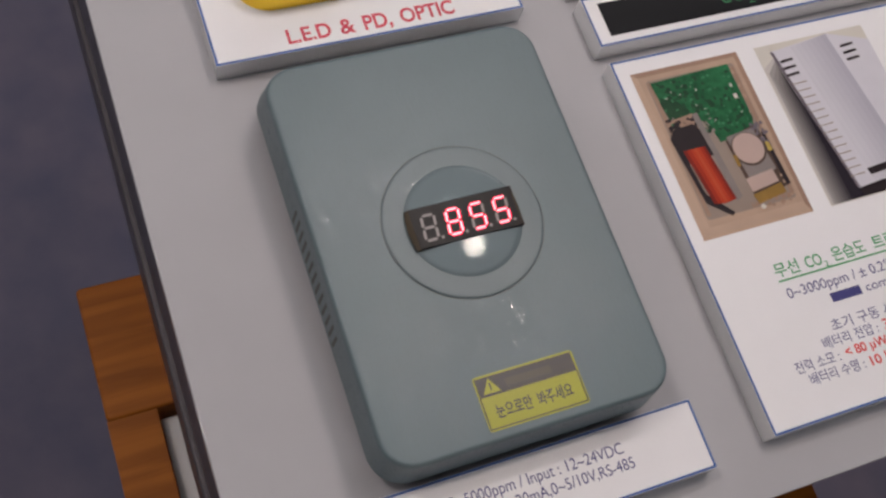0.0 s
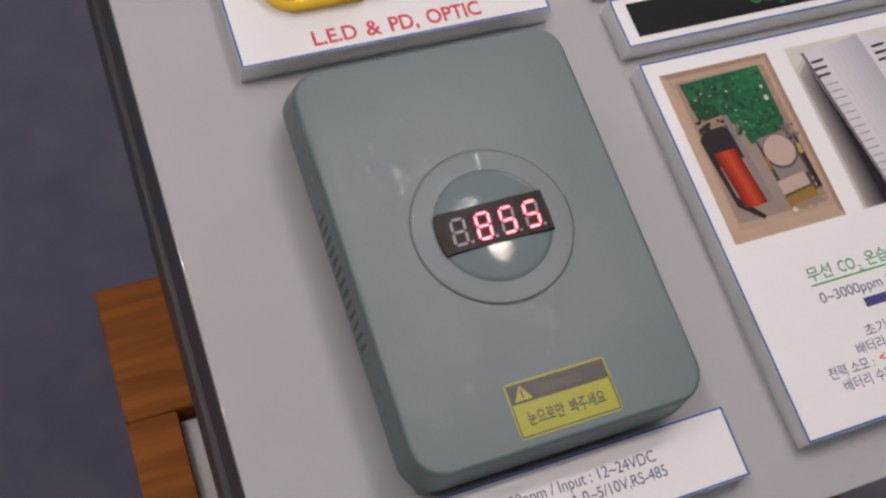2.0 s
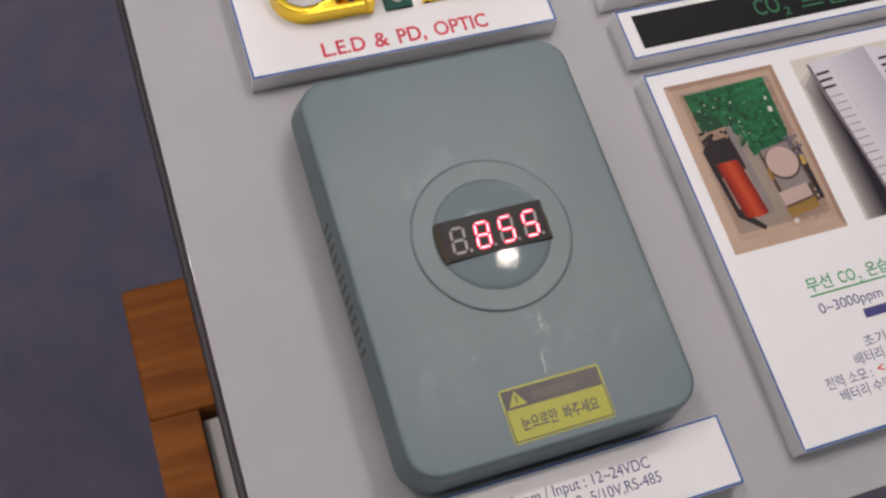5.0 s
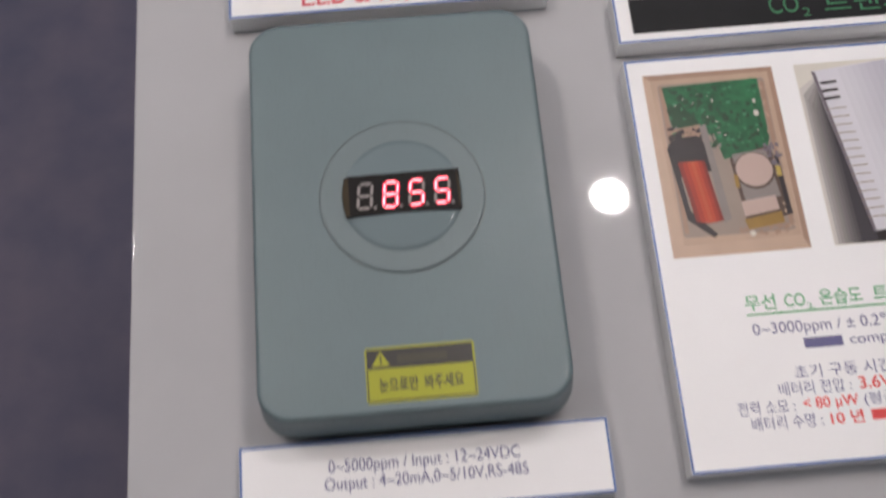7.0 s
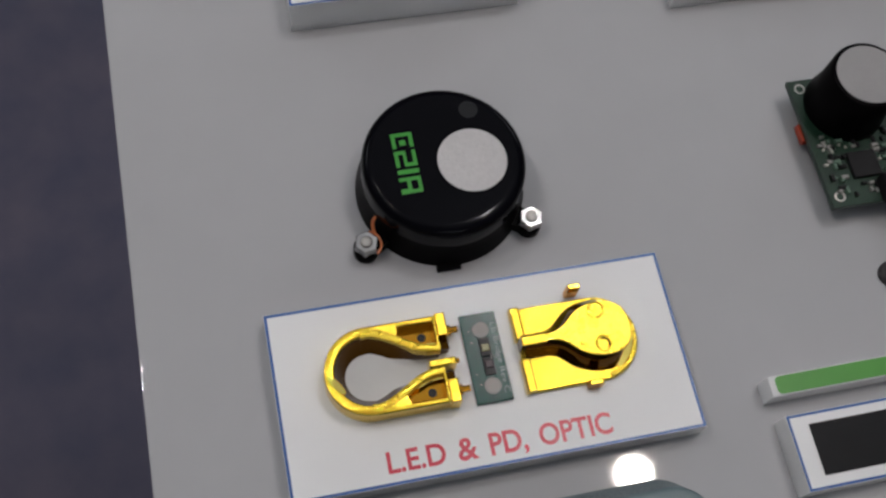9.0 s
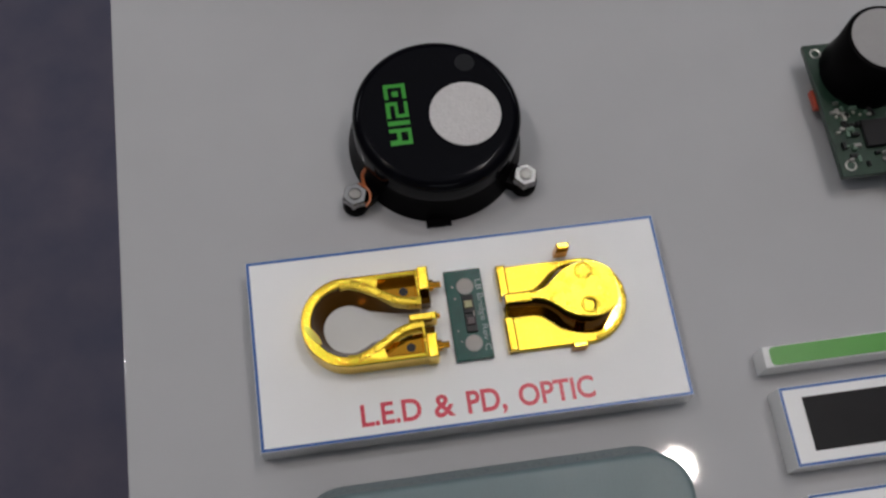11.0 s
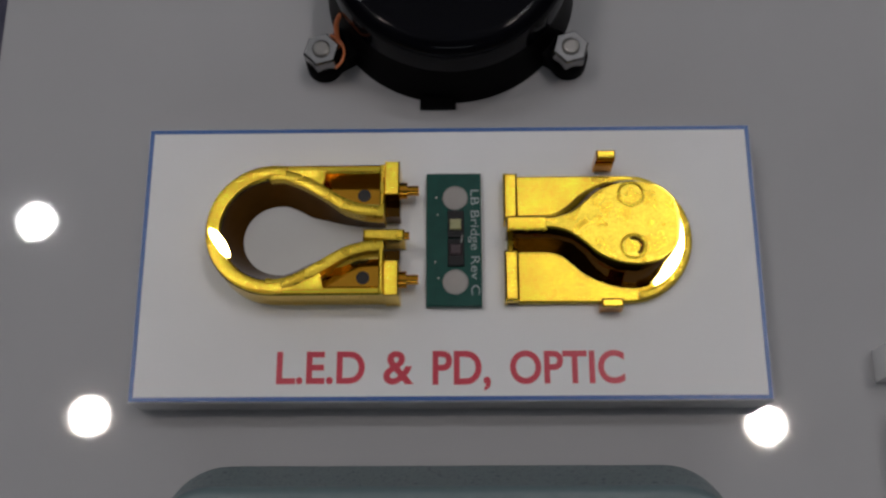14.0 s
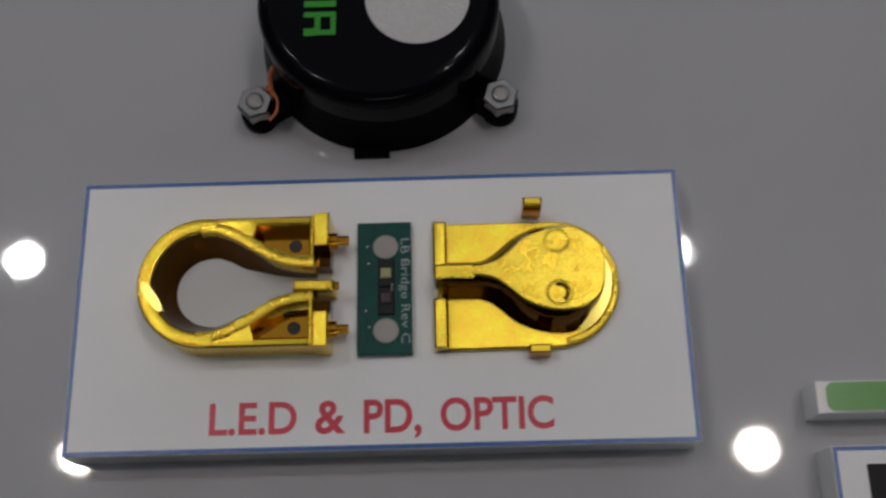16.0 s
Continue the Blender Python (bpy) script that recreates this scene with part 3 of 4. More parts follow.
ink("printed_shape", poly((0.13, 0.075), (0.87, 0.06), (0.87, 0.40), (0.83, 0.47), (0.50, 0.50), (0.46, 0.36), (0.30, 0.35), (0.17, 0.36)), PH_GREEN, 0.14, photo)
ink("printed_shape", poly((0.14, 0.20), (0.24, 0.17), (0.36, 0.28), (0.34, 0.37), (0.17, 0.37)), PH_GREEN_DARK, 0.18, photo)
rng = random.Random(7)


def specks(count, box, size, mat, lift):
    """Many tiny printed dots inside a box of the photograph."""
    bm = bmesh.new()
    for k in range(count):
        u, v = rng.uniform(box[0], box[2]), rng.uniform(box[1], box[3])
        w, h = rng.uniform(0.3, 1) * size, rng.uniform(0.3, 1) * size * 0.7
        film(at(u, v, u + w, v + h), Z + lift + 0.0004 * k, 0.02, bm)
    tagged(part("printed_specks", bm, mat, photo), kind="stuff")


specks(110, (0.15, 0.08, 0.83, 0.44), 0.042, PH_GREEN_DARK, 0.20)
specks(40, (0.15, 0.08, 0.83, 0.42), 0.028, PH_GREEN_LIGHT, 0.24)
specks(10, (0.16, 0.10, 0.82, 0.40), 0.016, PH_CREAM, 0.27)
specks(30, (0.12, 0.30, 0.50, 0.46), 0.028, PH_GREY, 0.20)
ink("printed_shape", poly((0.110, 0.320), (0.370, 0.300), (0.380, 0.400), (0.130, 0.420)), PEACH_DARK, 0.22, photo)
specks(22, (0.11, 0.30, 0.37, 0.39), 0.05, PH_BLACK, 0.25)
ink("printed_shape", poly((0.360, 0.310), (0.410, 0.300), (0.470, 0.820), (0.410, 0.840)), PH_GREY, 0.26, photo)
ink("printed_shape", poly((0.090, 0.420), (0.130, 0.380), (0.180, 0.760), (0.350, 0.895), (0.320, 0.910), (0.150, 0.810)), PH_BLACK, 0.22, photo)
ink("printed_shape", poly((0.110, 0.410), (0.150, 0.370), (0.330, 0.360), (0.370, 0.400), (0.390, 0.560), (0.150, 0.580)), PH_BLACK, 0.28, photo)
strips = ((0.00, PH_RED_DARK), (0.16, PH_RED), (0.34, PH_SCARLET), (0.48, PH_ORANGE), (0.60, PH_SCARLET), (0.74, PH_RED), (0.88, PH_RED_DARK), (1.0, None))
for (a, mat), (b, _) in zip(strips, strips[1:]):
    ink("printed_shape", poly((0.15 + 0.20 * a, 0.50), (0.15 + 0.20 * b, 0.50), (0.21 + 0.20 * b, 0.835 - 0.02 * abs(b - 0.5)), (0.21 + 0.20 * a, 0.835 - 0.02 * abs(a - 0.5))), mat, 0.31, photo)
ink("printed_shape", poly((0.54, 0.50), (0.86, 0.44), (0.90, 0.82), (0.58, 0.88)), PH_BROWN, 0.22, photo)
ink("printed_shape", poly((0.56, 0.48), (0.82, 0.46), (0.86, 0.72), (0.60, 0.76)), PH_GREY, 0.26, photo)
ink("printed_shape", circle(PX + 0.705 * PW, PY + 0.425 * PH, 5.5, 32), PH_BROWN, 0.29, photo)
ink("printed_shape", circle(PX + 0.705 * PW, PY + 0.43 * PH, 5.0, 32), PH_PINK, 0.32, photo)
ink("printed_shape", poly((0.56, 0.83), (0.84, 0.80), (0.85, 0.86), (0.58, 0.885)), PH_AMBER, 0.30, photo)
ink("printed_shape", poly((0.56, 0.735), (0.82, 0.715), (0.83, 0.79), (0.57, 0.815)), PH_PINK, 0.33, photo)
ink("printed_shape", poly((0.87, 0.50), (0.90, 0.50), (0.92, 0.82), (0.88, 0.82)), PH_BLACK, 0.33, photo)
ink("printed_shape", at(0.545, 0.59, 0.575, 0.66), PH_AMBER, 0.33, photo)
ink("printed_shape", at(0.865, 0.555, 0.90, 0.615, 0.3), PH_YELLOW, 0.36, photo)
ink("printed_shape", at(0.79, 0.245, 0.825, 0.275), PH_CREAM, 0.36, photo)
ink("printed_shape", at(0.80, 0.18, 0.82, 0.20), PH_CREAM, 0.36, photo)
specks(20, (0.80, 0.42, 0.90, 0.55), 0.04, PH_SHADE, 0.37)
specks(26, (0.50, 0.86, 0.86, 0.905), 0.035, PEACH_DARK, 0.30)
specks(40, (0.86, 0.08, 0.93, 0.88), 0.03, PH_TAN, 0.30)
ink("printed_shape", circle(PX + 0.60 * PW, PY + 0.095 * PH, 0.8, 16), PH_CREAM, 0.38, photo)

# ---- photograph of the white housing, printed flat ----
QX, QY, QW, QH = 158.6, -84.6, 40, 55
housing = part("photograph", film(quad(QX, QY, QX + QW, QY + QH), Z, 0.03), PH_CREAM, info, "printed photograph of a white ribbed housing")


def qpoly(*uv):
    return [(QX + u * QW, QY + (1 - v) * QH) for u, v in uv][::-1]


def blend(name, a, b, f):
    """A printed tone between two colours."""
    return material(name, tuple(x + (y - x) * f for x, y in zip(a, b)), 0.25, vary=0.06, scale=60)


for k in range(9):
    f = k / 8
    ink("printed_shape", qpoly((0.005 + 0.02 * k, 0.14 + 0.035 * k), (0.13, 0.08 + 0.02 * k), (0.22, 0.62), (0.30, 0.995), (0.005 + 0.022 * k, 0.995)), blend("photo_shade_tone", (0.62, 0.58, 0.55), (0.022, 0.017, 0.026), f ** 0.45), 0.04 + 0.035 * k, housing)
ink("printed_shape", qpoly((0.20, 0.93), (0.995, 0.93), (0.995, 0.995), (0.20, 0.995)), PH_BLACK, 0.12, housing)
ink("printed_shape", qpoly((0.11, 0.05), (0.66, 0.01), (0.995, 0.10), (0.995, 0.90), (0.28, 0.945), (0.155, 0.30)), PH_LILAC, 0.40, housing)
for k in range(7):
    f = k / 6
    a, b = 0.30 + 0.05 * k, 0.35 + 0.05 * k
    ink("printed_shape", qpoly((a, 0.045 - 0.03 * f), (b, 0.040 - 0.03 * f), (b + 0.15, 0.925), (a + 0.15, 0.93)), blend("photo_housing_tone", (0.70, 0.69, 0.74), (0.50, 0.49, 0.56), f), 0.43, housing)
ink("printed_shape", qpoly((0.11, 0.05), (0.135, 0.055), (0.295, 0.94), (0.275, 0.945)), PH_SHADE, 0.44, housing)
for k in range(3):
    ink("printed_slot", qpoly((0.155, 0.115 + 0.045 * k), (0.27, 0.11 + 0.045 * k), (0.272, 0.125 + 0.045 * k), (0.157, 0.132 + 0.045 * k)), PH_BLACK, 0.48, housing)
    ink("printed_slot", qpoly((0.72, 0.10 + 0.045 * k), (0.84, 0.095 + 0.045 * k), (0.842, 0.11 + 0.045 * k), (0.722, 0.117 + 0.045 * k)), PH_BLACK, 0.48, housing)
for k in range(14):
    v = 0.27 + 0.046 * k
    u = 0.165 + 0.155 * (v - 0.27)
    ink("printed_rib", qpoly((u, v), (u + 0.13, v - 0.004), (u + 0.13, v + 0.003), (u, v + 0.005)), PH_TAUPE, 0.48, housing)
ink("plain_bar", qpoly((0.42, 0.85), (0.78, 0.83), (0.79, 0.87), (0.43, 0.89)), PH_BLACK, 0.5, housing)

# ---- grey CO2 monitor ----
CX0, CX1, CY0, CY1, CH = 7.4, 83.6, -122.6, -14.0, 22.0
mon = thing("co2_monitor", 45, -68, 0, "grey plastic CO2 monitor with red numeric display and yellow label", "gas monitor")
# base grey is darkened for the shadow of the gap under the cover
part("base", slab(CX0 + 1.2, CY0 + 1.6, CX1 - 1.2, CY1 + 1.4, 0.05, 7.6, 7.0, 0.4, 8), GREY_ABS_SHADED, mon, "base part, darkened for the shadow under the cover", smooth=40)


def cover_line(d, back, r):
    """Outline of the moulded cover, drawn in by d at the sides and by back behind."""
    return rrect(CX0 + d, CY0 + d * 0.7, CX1 - d, CY1 + 5.0 - back, r, 10)


cover = [(cover_line(-1.2, 0.2, 9.0), 7.8), (cover_line(-1.1, 0.4, 9.0), 9.0), (cover_line(0.0, 4.0, 8.4), CH - 1.6)]
for k in range(1, 6):
    a = radians(18 * k)
    cover.append((cover_line(1.3 * (1 - math.cos(a)), 4.0 + 1.3 * (1 - math.cos(a)), 8.4 - 1.3 * (1 - math.cos(a))), CH - 1.6 + 1.6 * math.sin(a)))
cover.append((cover_line(1.8, 5.8, 7.2), CH))
part("cover", stack(cover), GREY_ABS, mon, "matt grey cover", smooth=35)
# slots are dark bars on the side, their shade put into the colour
for k in range(13):
    y = -51 - 2.9 * k
    bottom, top = rrect(CX0 - 1.13, y - 0.55, CX0 + 0.4, y + 0.55), rrect(CX0 - 0.47, y - 0.55, CX0 + 0.4, y + 0.55)
    part("vent_slot", stack([(bottom, 9.6), (top, 16.0)]), SLOT, mon)
LX, LY = 45.8, -66.6
part("lens_disc", lathe(LX, LY, [(21.0, CH - 0.3), (21.0, CH + 0.3), (20.8, CH + 0.42), (20.5, CH + 0.45)], 72), LENS_RING, mon, "clear round lens film", smooth=40)
dome = [(15.4 * k / 10, CH + 0.45 + 1.0 * (1 - (k / 10) ** 2)) for k in range(10, 0, -1)]
part("lens_dome", lathe(LX, LY, [(15.5, CH + 0.3)] + dome, 72), LENS, mon, "shallow convex dome", smooth=60)
# thin dark ring paints the shadow at the lens edge
part("lens_edge", ribbon(circle(LX, LY, 21.2, 72), 0.12, CH - 0.2, CH + 0.08, 0.03, closed=True), SLOT, mon, "dark ring round the lens for its edge shadow")
DZ = CH + 1.6
win = part("display_window", slab(32.0, -72.0, 60.6, -60.9, CH + 0.5, DZ, 0, 0.15), WINDOW, mon, "dark display window")
for x0, x1 in ((31.3, 32.3), (60.0, 61.0)):
    pts = [(x0 + (0.7 if abs(k) < 0.1 else 0.7 * (1 - k * k)) * (-1 if x0 < 40 else 1), -66.7 + 5.4 * k) for k in (-1, -0.5, 0, 0.5, 1)]
    outline = [(x1 if x0 < 40 else x0, -72.1)] + (pts if x0 > 40 else pts) + [(x1 if x0 < 40 else x0, -61.3)]
    part("window_rim", film(outline, DZ - 0.6, 0.62), WINDOW_RIM, win, "brownish rim")

SEGS = {"a": (0, 1, 1, 1), "g": (0, 0.5, 1, 0.5), "d": (0, 0, 1, 0), "f": (0, 0.5, 0, 1), "b": (1, 0.5, 1, 1), "e": (0, 0, 0, 0.5), "c": (1, 0, 1, 0.5)}
LIT = {"8": "abcdefg", "5": "afgcd", " ": ""}


def segment(ax, ay, bx, by, t, g, cx, cy):
    """Outline of one leaning segment bar with pointed ends."""
    dx, dy = bx - ax, by - ay
    ln = math.hypot(dx, dy)
    dx, dy, hw = dx / ln, dy / ln, t / 2
    pts = [(ax + dx * g, ay + dy * g), (ax + dx * (g + hw) - dy * hw, ay + dy * (g + hw) + dx * hw),
           (bx - dx * (g + hw) - dy * hw, by - dy * (g + hw) + dx * hw), (bx - dx * g, by - dy * g),
           (bx - dx * (g + hw) + dy * hw, by - dy * (g + hw) - dx * hw), (ax + dx * (g + hw) + dy * hw, ay + dy * (g + hw) - dx * hw)]
    return [(cx + x + 0.10 * y, cy + y) for x, y in pts][::-1]


def digit(cx, cy, char):
    """Seven segments, leaning a little to the right."""
    w, h = 3.35, 6.7
    for s, (x0, y0, x1, y1) in SEGS.items():
        line = ((x0 - 0.5) * w, (y0 - 0.5) * h, (x1 - 0.5) * w, (y1 - 0.5) * h)
        if s in LIT[char]:
            # red bar is wider than the segment, so its halo is drawn in
            part("lit_segment", film(segment(*line, 0.86, 0.12, cx, cy), DZ, 0.05), SEG_ON, win, "glowing red segment widened for its halo")
            part("segment_core", film(segment(*line, 0.32, 0.38, cx, cy), DZ + 0.055, 0.03), SEG_CORE, win)
        else:
            part("unlit_segment", film(segment(*line, 0.72, 0.22, cx, cy), DZ, 0.05), SEG_OFF, win, "grey unlit segment")
    part("decimal_point", film(circle(cx + w * 0.5 + 0.75, cy - h / 2, 0.42, 12), DZ, 0.05), SEG_OFF, win)


for k, char in enumerate(" 855"):
    digit(36.4 + 6.55 * k, -66.8, char)

lab = part("warning_label", film(rrect(33.7, -120.0, 60.2, -106.3, 0.8, 4), CH, 0.08), YELLOW, mon, "yellow and black warning label")
part("label_band", film(rrect(34.1, -111.6, 59.7, -106.8), CH + 0.1, 0.04), LABEL_BLACK, lab)
bm = bmesh.new()
for p in ((34.0, -119.6, 59.9, -119.3), (34.0, -119.3, 34.3, -111.6), (59.6, -119.3, 59.9, -111.6)):
    film(rrect(*p), CH + 0.1, 0.03, bm)
part("label_border", bm, LABEL_BLACK, lab)
part("warning_triangle", film([(35.2, -111.0), (39.8, -111.0), (37.5, -107.3)], CH + 0.16, 0.03), YELLOW, lab)
part("exclamation_mark", film(rrect(37.3, -110.4, 37.7, -108.4), CH + 0.21, 0.03), LABEL_BLACK, lab)
part("plain_bar", film(rrect(41.5, -110.4, 53.5, -108.4), CH + 0.16, 0.03), material("faint_olive_ink", (0.05, 0.045, 0.025), 0.35), lab, "illegible word as a plain bar")
lettering("lettering", "눈으로만", 36.8, -117.3, 46.2, -113.9, CH + 0.12, LABEL_BLACK, lab, 0.02)
lettering("lettering", "봐주세요", 47.6, -117.3, 57.0, -113.9, CH + 0.12, LABEL_BLACK, lab, 0.02)


# ---- gold optic halves and circuit strip on the sign ----
def arc(cx, cy, r, a0, a1, n):
    return [(cx + r * math.cos(radians(a0 + (a1 - a0) * i / n)), cy + r * math.sin(radians(a0 + (a1 - a0) * i / n))) for i in range(n + 1)]


def smooth_line(pts, steps=6):
    """Catmull-Rom line through plan points."""
    P = [Vector(p) for p in pts]
    P = [2 * P[0] - P[1]] + P + [2 * P[-1] - P[-2]]
    out = []
    for i in range(1, len(P) - 2):
        a, b, c, d = P[i - 1:i + 3]
        for k in range(steps):
            t = k / steps
            q = 0.5 * (2 * b + (c - a) * t + (2 * a - 5 * b + 4 * c - d) * t * t + (3 * b - a - 3 * c + d) * t ** 3)
            out.append((q.x, q.y))
    out.append((P[-2].x, P[-2].y))
    return out


GH = SIGN + 6.0
gx, gy = 20.6, 24.25
shell = thing("gold_reflector", 25, gy, SIGN, "polished gold optic half shell with teardrop opening", "optic part", "gold optic halves")


def bead(line, width, z0, z1, sag, bm=None):
    """A wall along a line with a softly crowned top: sag is the drop of the crown at its edges."""
    bm = bm or bmesh.new()
    h = width / 2
    sect = [(h, z0), (h, z1 - sag - 0.25)] + [(h * (0.94 - 0.235 * k), z1 - sag * (0.94 - 0.235 * k) ** 2) for k in range(9)] + [(-h, z1 - sag - 0.25), (-h, z0)]
    rows = []
    for k, (x, y) in enumerate(line):
        a, b = line[max(k - 1, 0)], line[min(k + 1, len(line) - 1)]
        d = Vector((b[0] - a[0], b[1] - a[1])).normalized()
        rows.append([bm.verts.new((x - d.y * o, y + d.x * o, z)) for o, z in sect])
    n = len(sect)
    for a, b in zip(rows, rows[1:]):
        for k in range(n):
            m = (k + 1) % n
            bm.faces.new((a[k], a[m], b[m], b[k]))
    bm.faces.new(rows[0])
    bm.faces.new(rows[-1][::-1])
    return bm


outer = [(36.4, gy + 9.3), (30, gy + 9.3)] + arc(gx, gy, 9.3, 90, 270, 40) + [(30, gy - 9.3), (36.4, gy - 9.3)]
part("outer_wall", ribbon(outer, 1.3, SIGN + 0.05, GH - 0.3, 0.3), GOLD, shell, smooth=40)
up = smooth_line([(19.8, gy + 8.3), (22.0, gy + 8.3), (24.8, gy + 7.3), (27.8, gy + 5.6), (31.0, gy + 3.7), (34.0, gy + 2.8), (36.6, gy + 2.6)])
dn = [(x, 2 * gy - y) for x, y in up]
inner = arc(gx, gy, 8.3, 96, 264, 30)


def bowl(line, top, foot):
    """The sloping inside of a reflector: a wedge along an open line, leaning in by up to 2.3 mm at its foot."""
    bm = bmesh.new()
    rows = []
    for k, (x, y) in enumerate(line):
        a, b = line[max(k - 1, 0)], line[min(k + 1, len(line) - 1)]
        d = Vector((b[0] - a[0], b[1] - a[1])).normalized()
        lean = 2.3 * min(1.0, max(0.0, (abs(y - gy) - 2.6) / 3.5)) if x > 22 else 2.3
        rows.append([bm.verts.new((x - d.y * o, y + d.x * o, z)) for o, z in
                     ((0.5, top), (0.68 + lean * 0.25, foot + (top - foot) * 0.55), (0.70 + lean, foot), (0.5, foot))])
    for a, b in zip(rows, rows[1:]):
        for k in range(4):
            m = (k + 1) % 4
            bm.faces.new((a[k], a[m], b[m], b[k]))
    bm.faces.new(rows[0])
    bm.faces.new(rows[-1][::-1])
    return bm


part("rim", bead(arc(gx, gy, 8.85, 80, 280, 48), 2.0, SIGN + 3, GH + 0.1, 0.16), GOLD_PLATE, shell, "crowned satin rim", smooth=50)
# added facet, shaped and tilted to give the rim its lamp highlight
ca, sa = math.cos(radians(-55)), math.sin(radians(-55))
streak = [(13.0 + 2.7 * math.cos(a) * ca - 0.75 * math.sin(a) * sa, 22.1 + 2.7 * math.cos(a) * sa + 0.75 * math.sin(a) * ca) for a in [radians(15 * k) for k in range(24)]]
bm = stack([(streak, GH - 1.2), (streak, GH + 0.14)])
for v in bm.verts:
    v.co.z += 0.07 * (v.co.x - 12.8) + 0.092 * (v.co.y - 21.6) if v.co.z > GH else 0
part("facet", bm, GOLD_POLISH, shell, "polished facet added on the rim, tilted to mirror a lamp")
# inside walls take the darkened gold, upward faces the full gold
part("reflector_slope", bowl(up[::-1] + inner + dn, GH - 0.5, SIGN + 0.06), GOLD_WALL, shell, "polished inside slope, darkened for its shade", smooth=60)
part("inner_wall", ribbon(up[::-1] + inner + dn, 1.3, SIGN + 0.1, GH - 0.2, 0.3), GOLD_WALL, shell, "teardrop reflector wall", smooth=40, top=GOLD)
for s in (1, -1):
    def side(x, y):
        return (x, gy + s * y)

    arm = [(x, gy + s * (y - gy)) for x, y in up]
    part("arm_ridge", bead(arm, 1.7, SIGN + 3, GH + 0.05, 0.16), GOLD_MATT, shell, "sanded teardrop ridge", smooth=50)
    pk = [(x, gy + s * (y - gy)) for x, y in up[8:]] + [side(36.6, 9.1), side(23.4, 9.1)]
    # amber tone holds the orange reflected inside the pocket
    part("pocket_floor", film(pk, SIGN + 0.8, 1.2), GOLD_DARK, shell, "recessed gold pocket floor")
    web = [side(19.6, 8.3)] + [(x, gy + s * (y - gy)) for x, y in up[6:18]] + [side(28.2, 9.2), side(19.6, 9.2)]
    part("web", film(web, GH - 1.0, 0.85), GOLD_PLATE, shell, "satin web between ridge and outer wall")
    fillet = [side(28.0, 6.2), side(30.6, 4.8), side(33.5, 3.7), side(36.2, 3.5), side(36.2, 4.6), side(33.0, 4.8), side(30.4, 6.0)]
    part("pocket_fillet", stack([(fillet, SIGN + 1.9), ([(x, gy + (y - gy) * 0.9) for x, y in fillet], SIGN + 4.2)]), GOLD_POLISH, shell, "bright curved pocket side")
    part("end_plate", slab(36.0, gy + min(s * 2.3, s * 9.9), 36.7, gy + max(s * 2.3, s * 9.9), SIGN + 0.05, GH, 0, 0.2), GOLD, shell, top=GOLD_MATT)
    y0, y1 = sorted((s * 5.0, s * 10.2))
    block = rrect(36.75, gy + y0, 38.9, gy + y1)
    top = rrect(36.85, gy + y0 + 0.1, 38.7, gy + y1 - 0.1)
    part("end_block", stack([(block, SIGN + 0.05), (block, GH + 0.1), (top, GH + 0.3)]), GOLD, shell, "tall end block", top=GOLD_PLATE)
    wedge = rrect(36.75, gy + min(s * 2.6, s * 4.95), 38.9, gy + max(s * 2.6, s * 4.95))
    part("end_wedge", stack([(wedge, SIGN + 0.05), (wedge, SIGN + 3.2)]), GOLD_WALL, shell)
    bm = rod((38.8, gy + s * 6.9, SIGN + 2.6), (41.6, gy + s * 6.9, SIGN + 2.6), 0.75, 14)
    rod((38.8, gy + s * 6.9, SIGN + 2.6), (39.9, gy + s * 6.9, SIGN + 2.6), 1.25, 14, bm)
    part("pin", bm, GOLD_DARK, shell, "short locating pin", smooth=40)
    # black disc on the floor; a hole's shade is its colour
    part("pocket_hole", lathe(33.4, gy + s * 6.4, [(1.0, SIGN + 1.9), (1.0, SIGN + 2.08)], 16), CASE_GAP, shell)
part("neck_bar", slab(33.6, gy - 1.5, 39.6, gy + 0.1, SIGN + 0.05, SIGN + 5.2, 0, 0.25), GOLD, shell, top=GOLD_MATT)
part("neck_pin", rod((39.5, gy - 0.7, SIGN + 4.2), (40.3, gy - 0.7, SIGN + 4.2), 0.6, 12), GOLD_DARK, shell, smooth=40)
# added film, greyer than the sign to give its duller look inside
part("opening_film", film(up[::-1] + inner + dn, SIGN + 0.04, 0.12), material("greyed_opening_film", (0.70, 0.70, 0.69), 0.10, vary=0.06, scale=120, bump=0.25, bump_scale=250), shell, "glossy film added over the sign, greyed inside the opening")

strip_pcb = thing("circuit_strip", 46.8, 24.1, SIGN, "small dark green circuit strip with two holes", "circuit board")
bm = bmesh.new()
x0, y0, x1, y1 = 42.7, 13.7, 50.9, 34.4
slab(x0, y0, x1, y1, SIGN + 0.05, SIGN + 1.3, 0, 0.1, bm=bm)
part("circuit_board", bm, PCB, strip_pcb)
for cy in (30.4, 17.3):
    # disc colour holds the shade of the sign inside the hole
    part("hole", lathe(47.0, cy, [(1.75, SIGN + 1.2), (1.75, SIGN + 1.36), (1.5, SIGN + 1.38)], 28), HOLE, strip_pcb, "grey disc for a hole, the sign's shade in its colour")
    part("hole_ring", ribbon(circle(47.0, cy, 1.8, 28), 0.22, SIGN + 1.2, SIGN + 1.45, 0.04, closed=True), GREY_PART, strip_pcb)
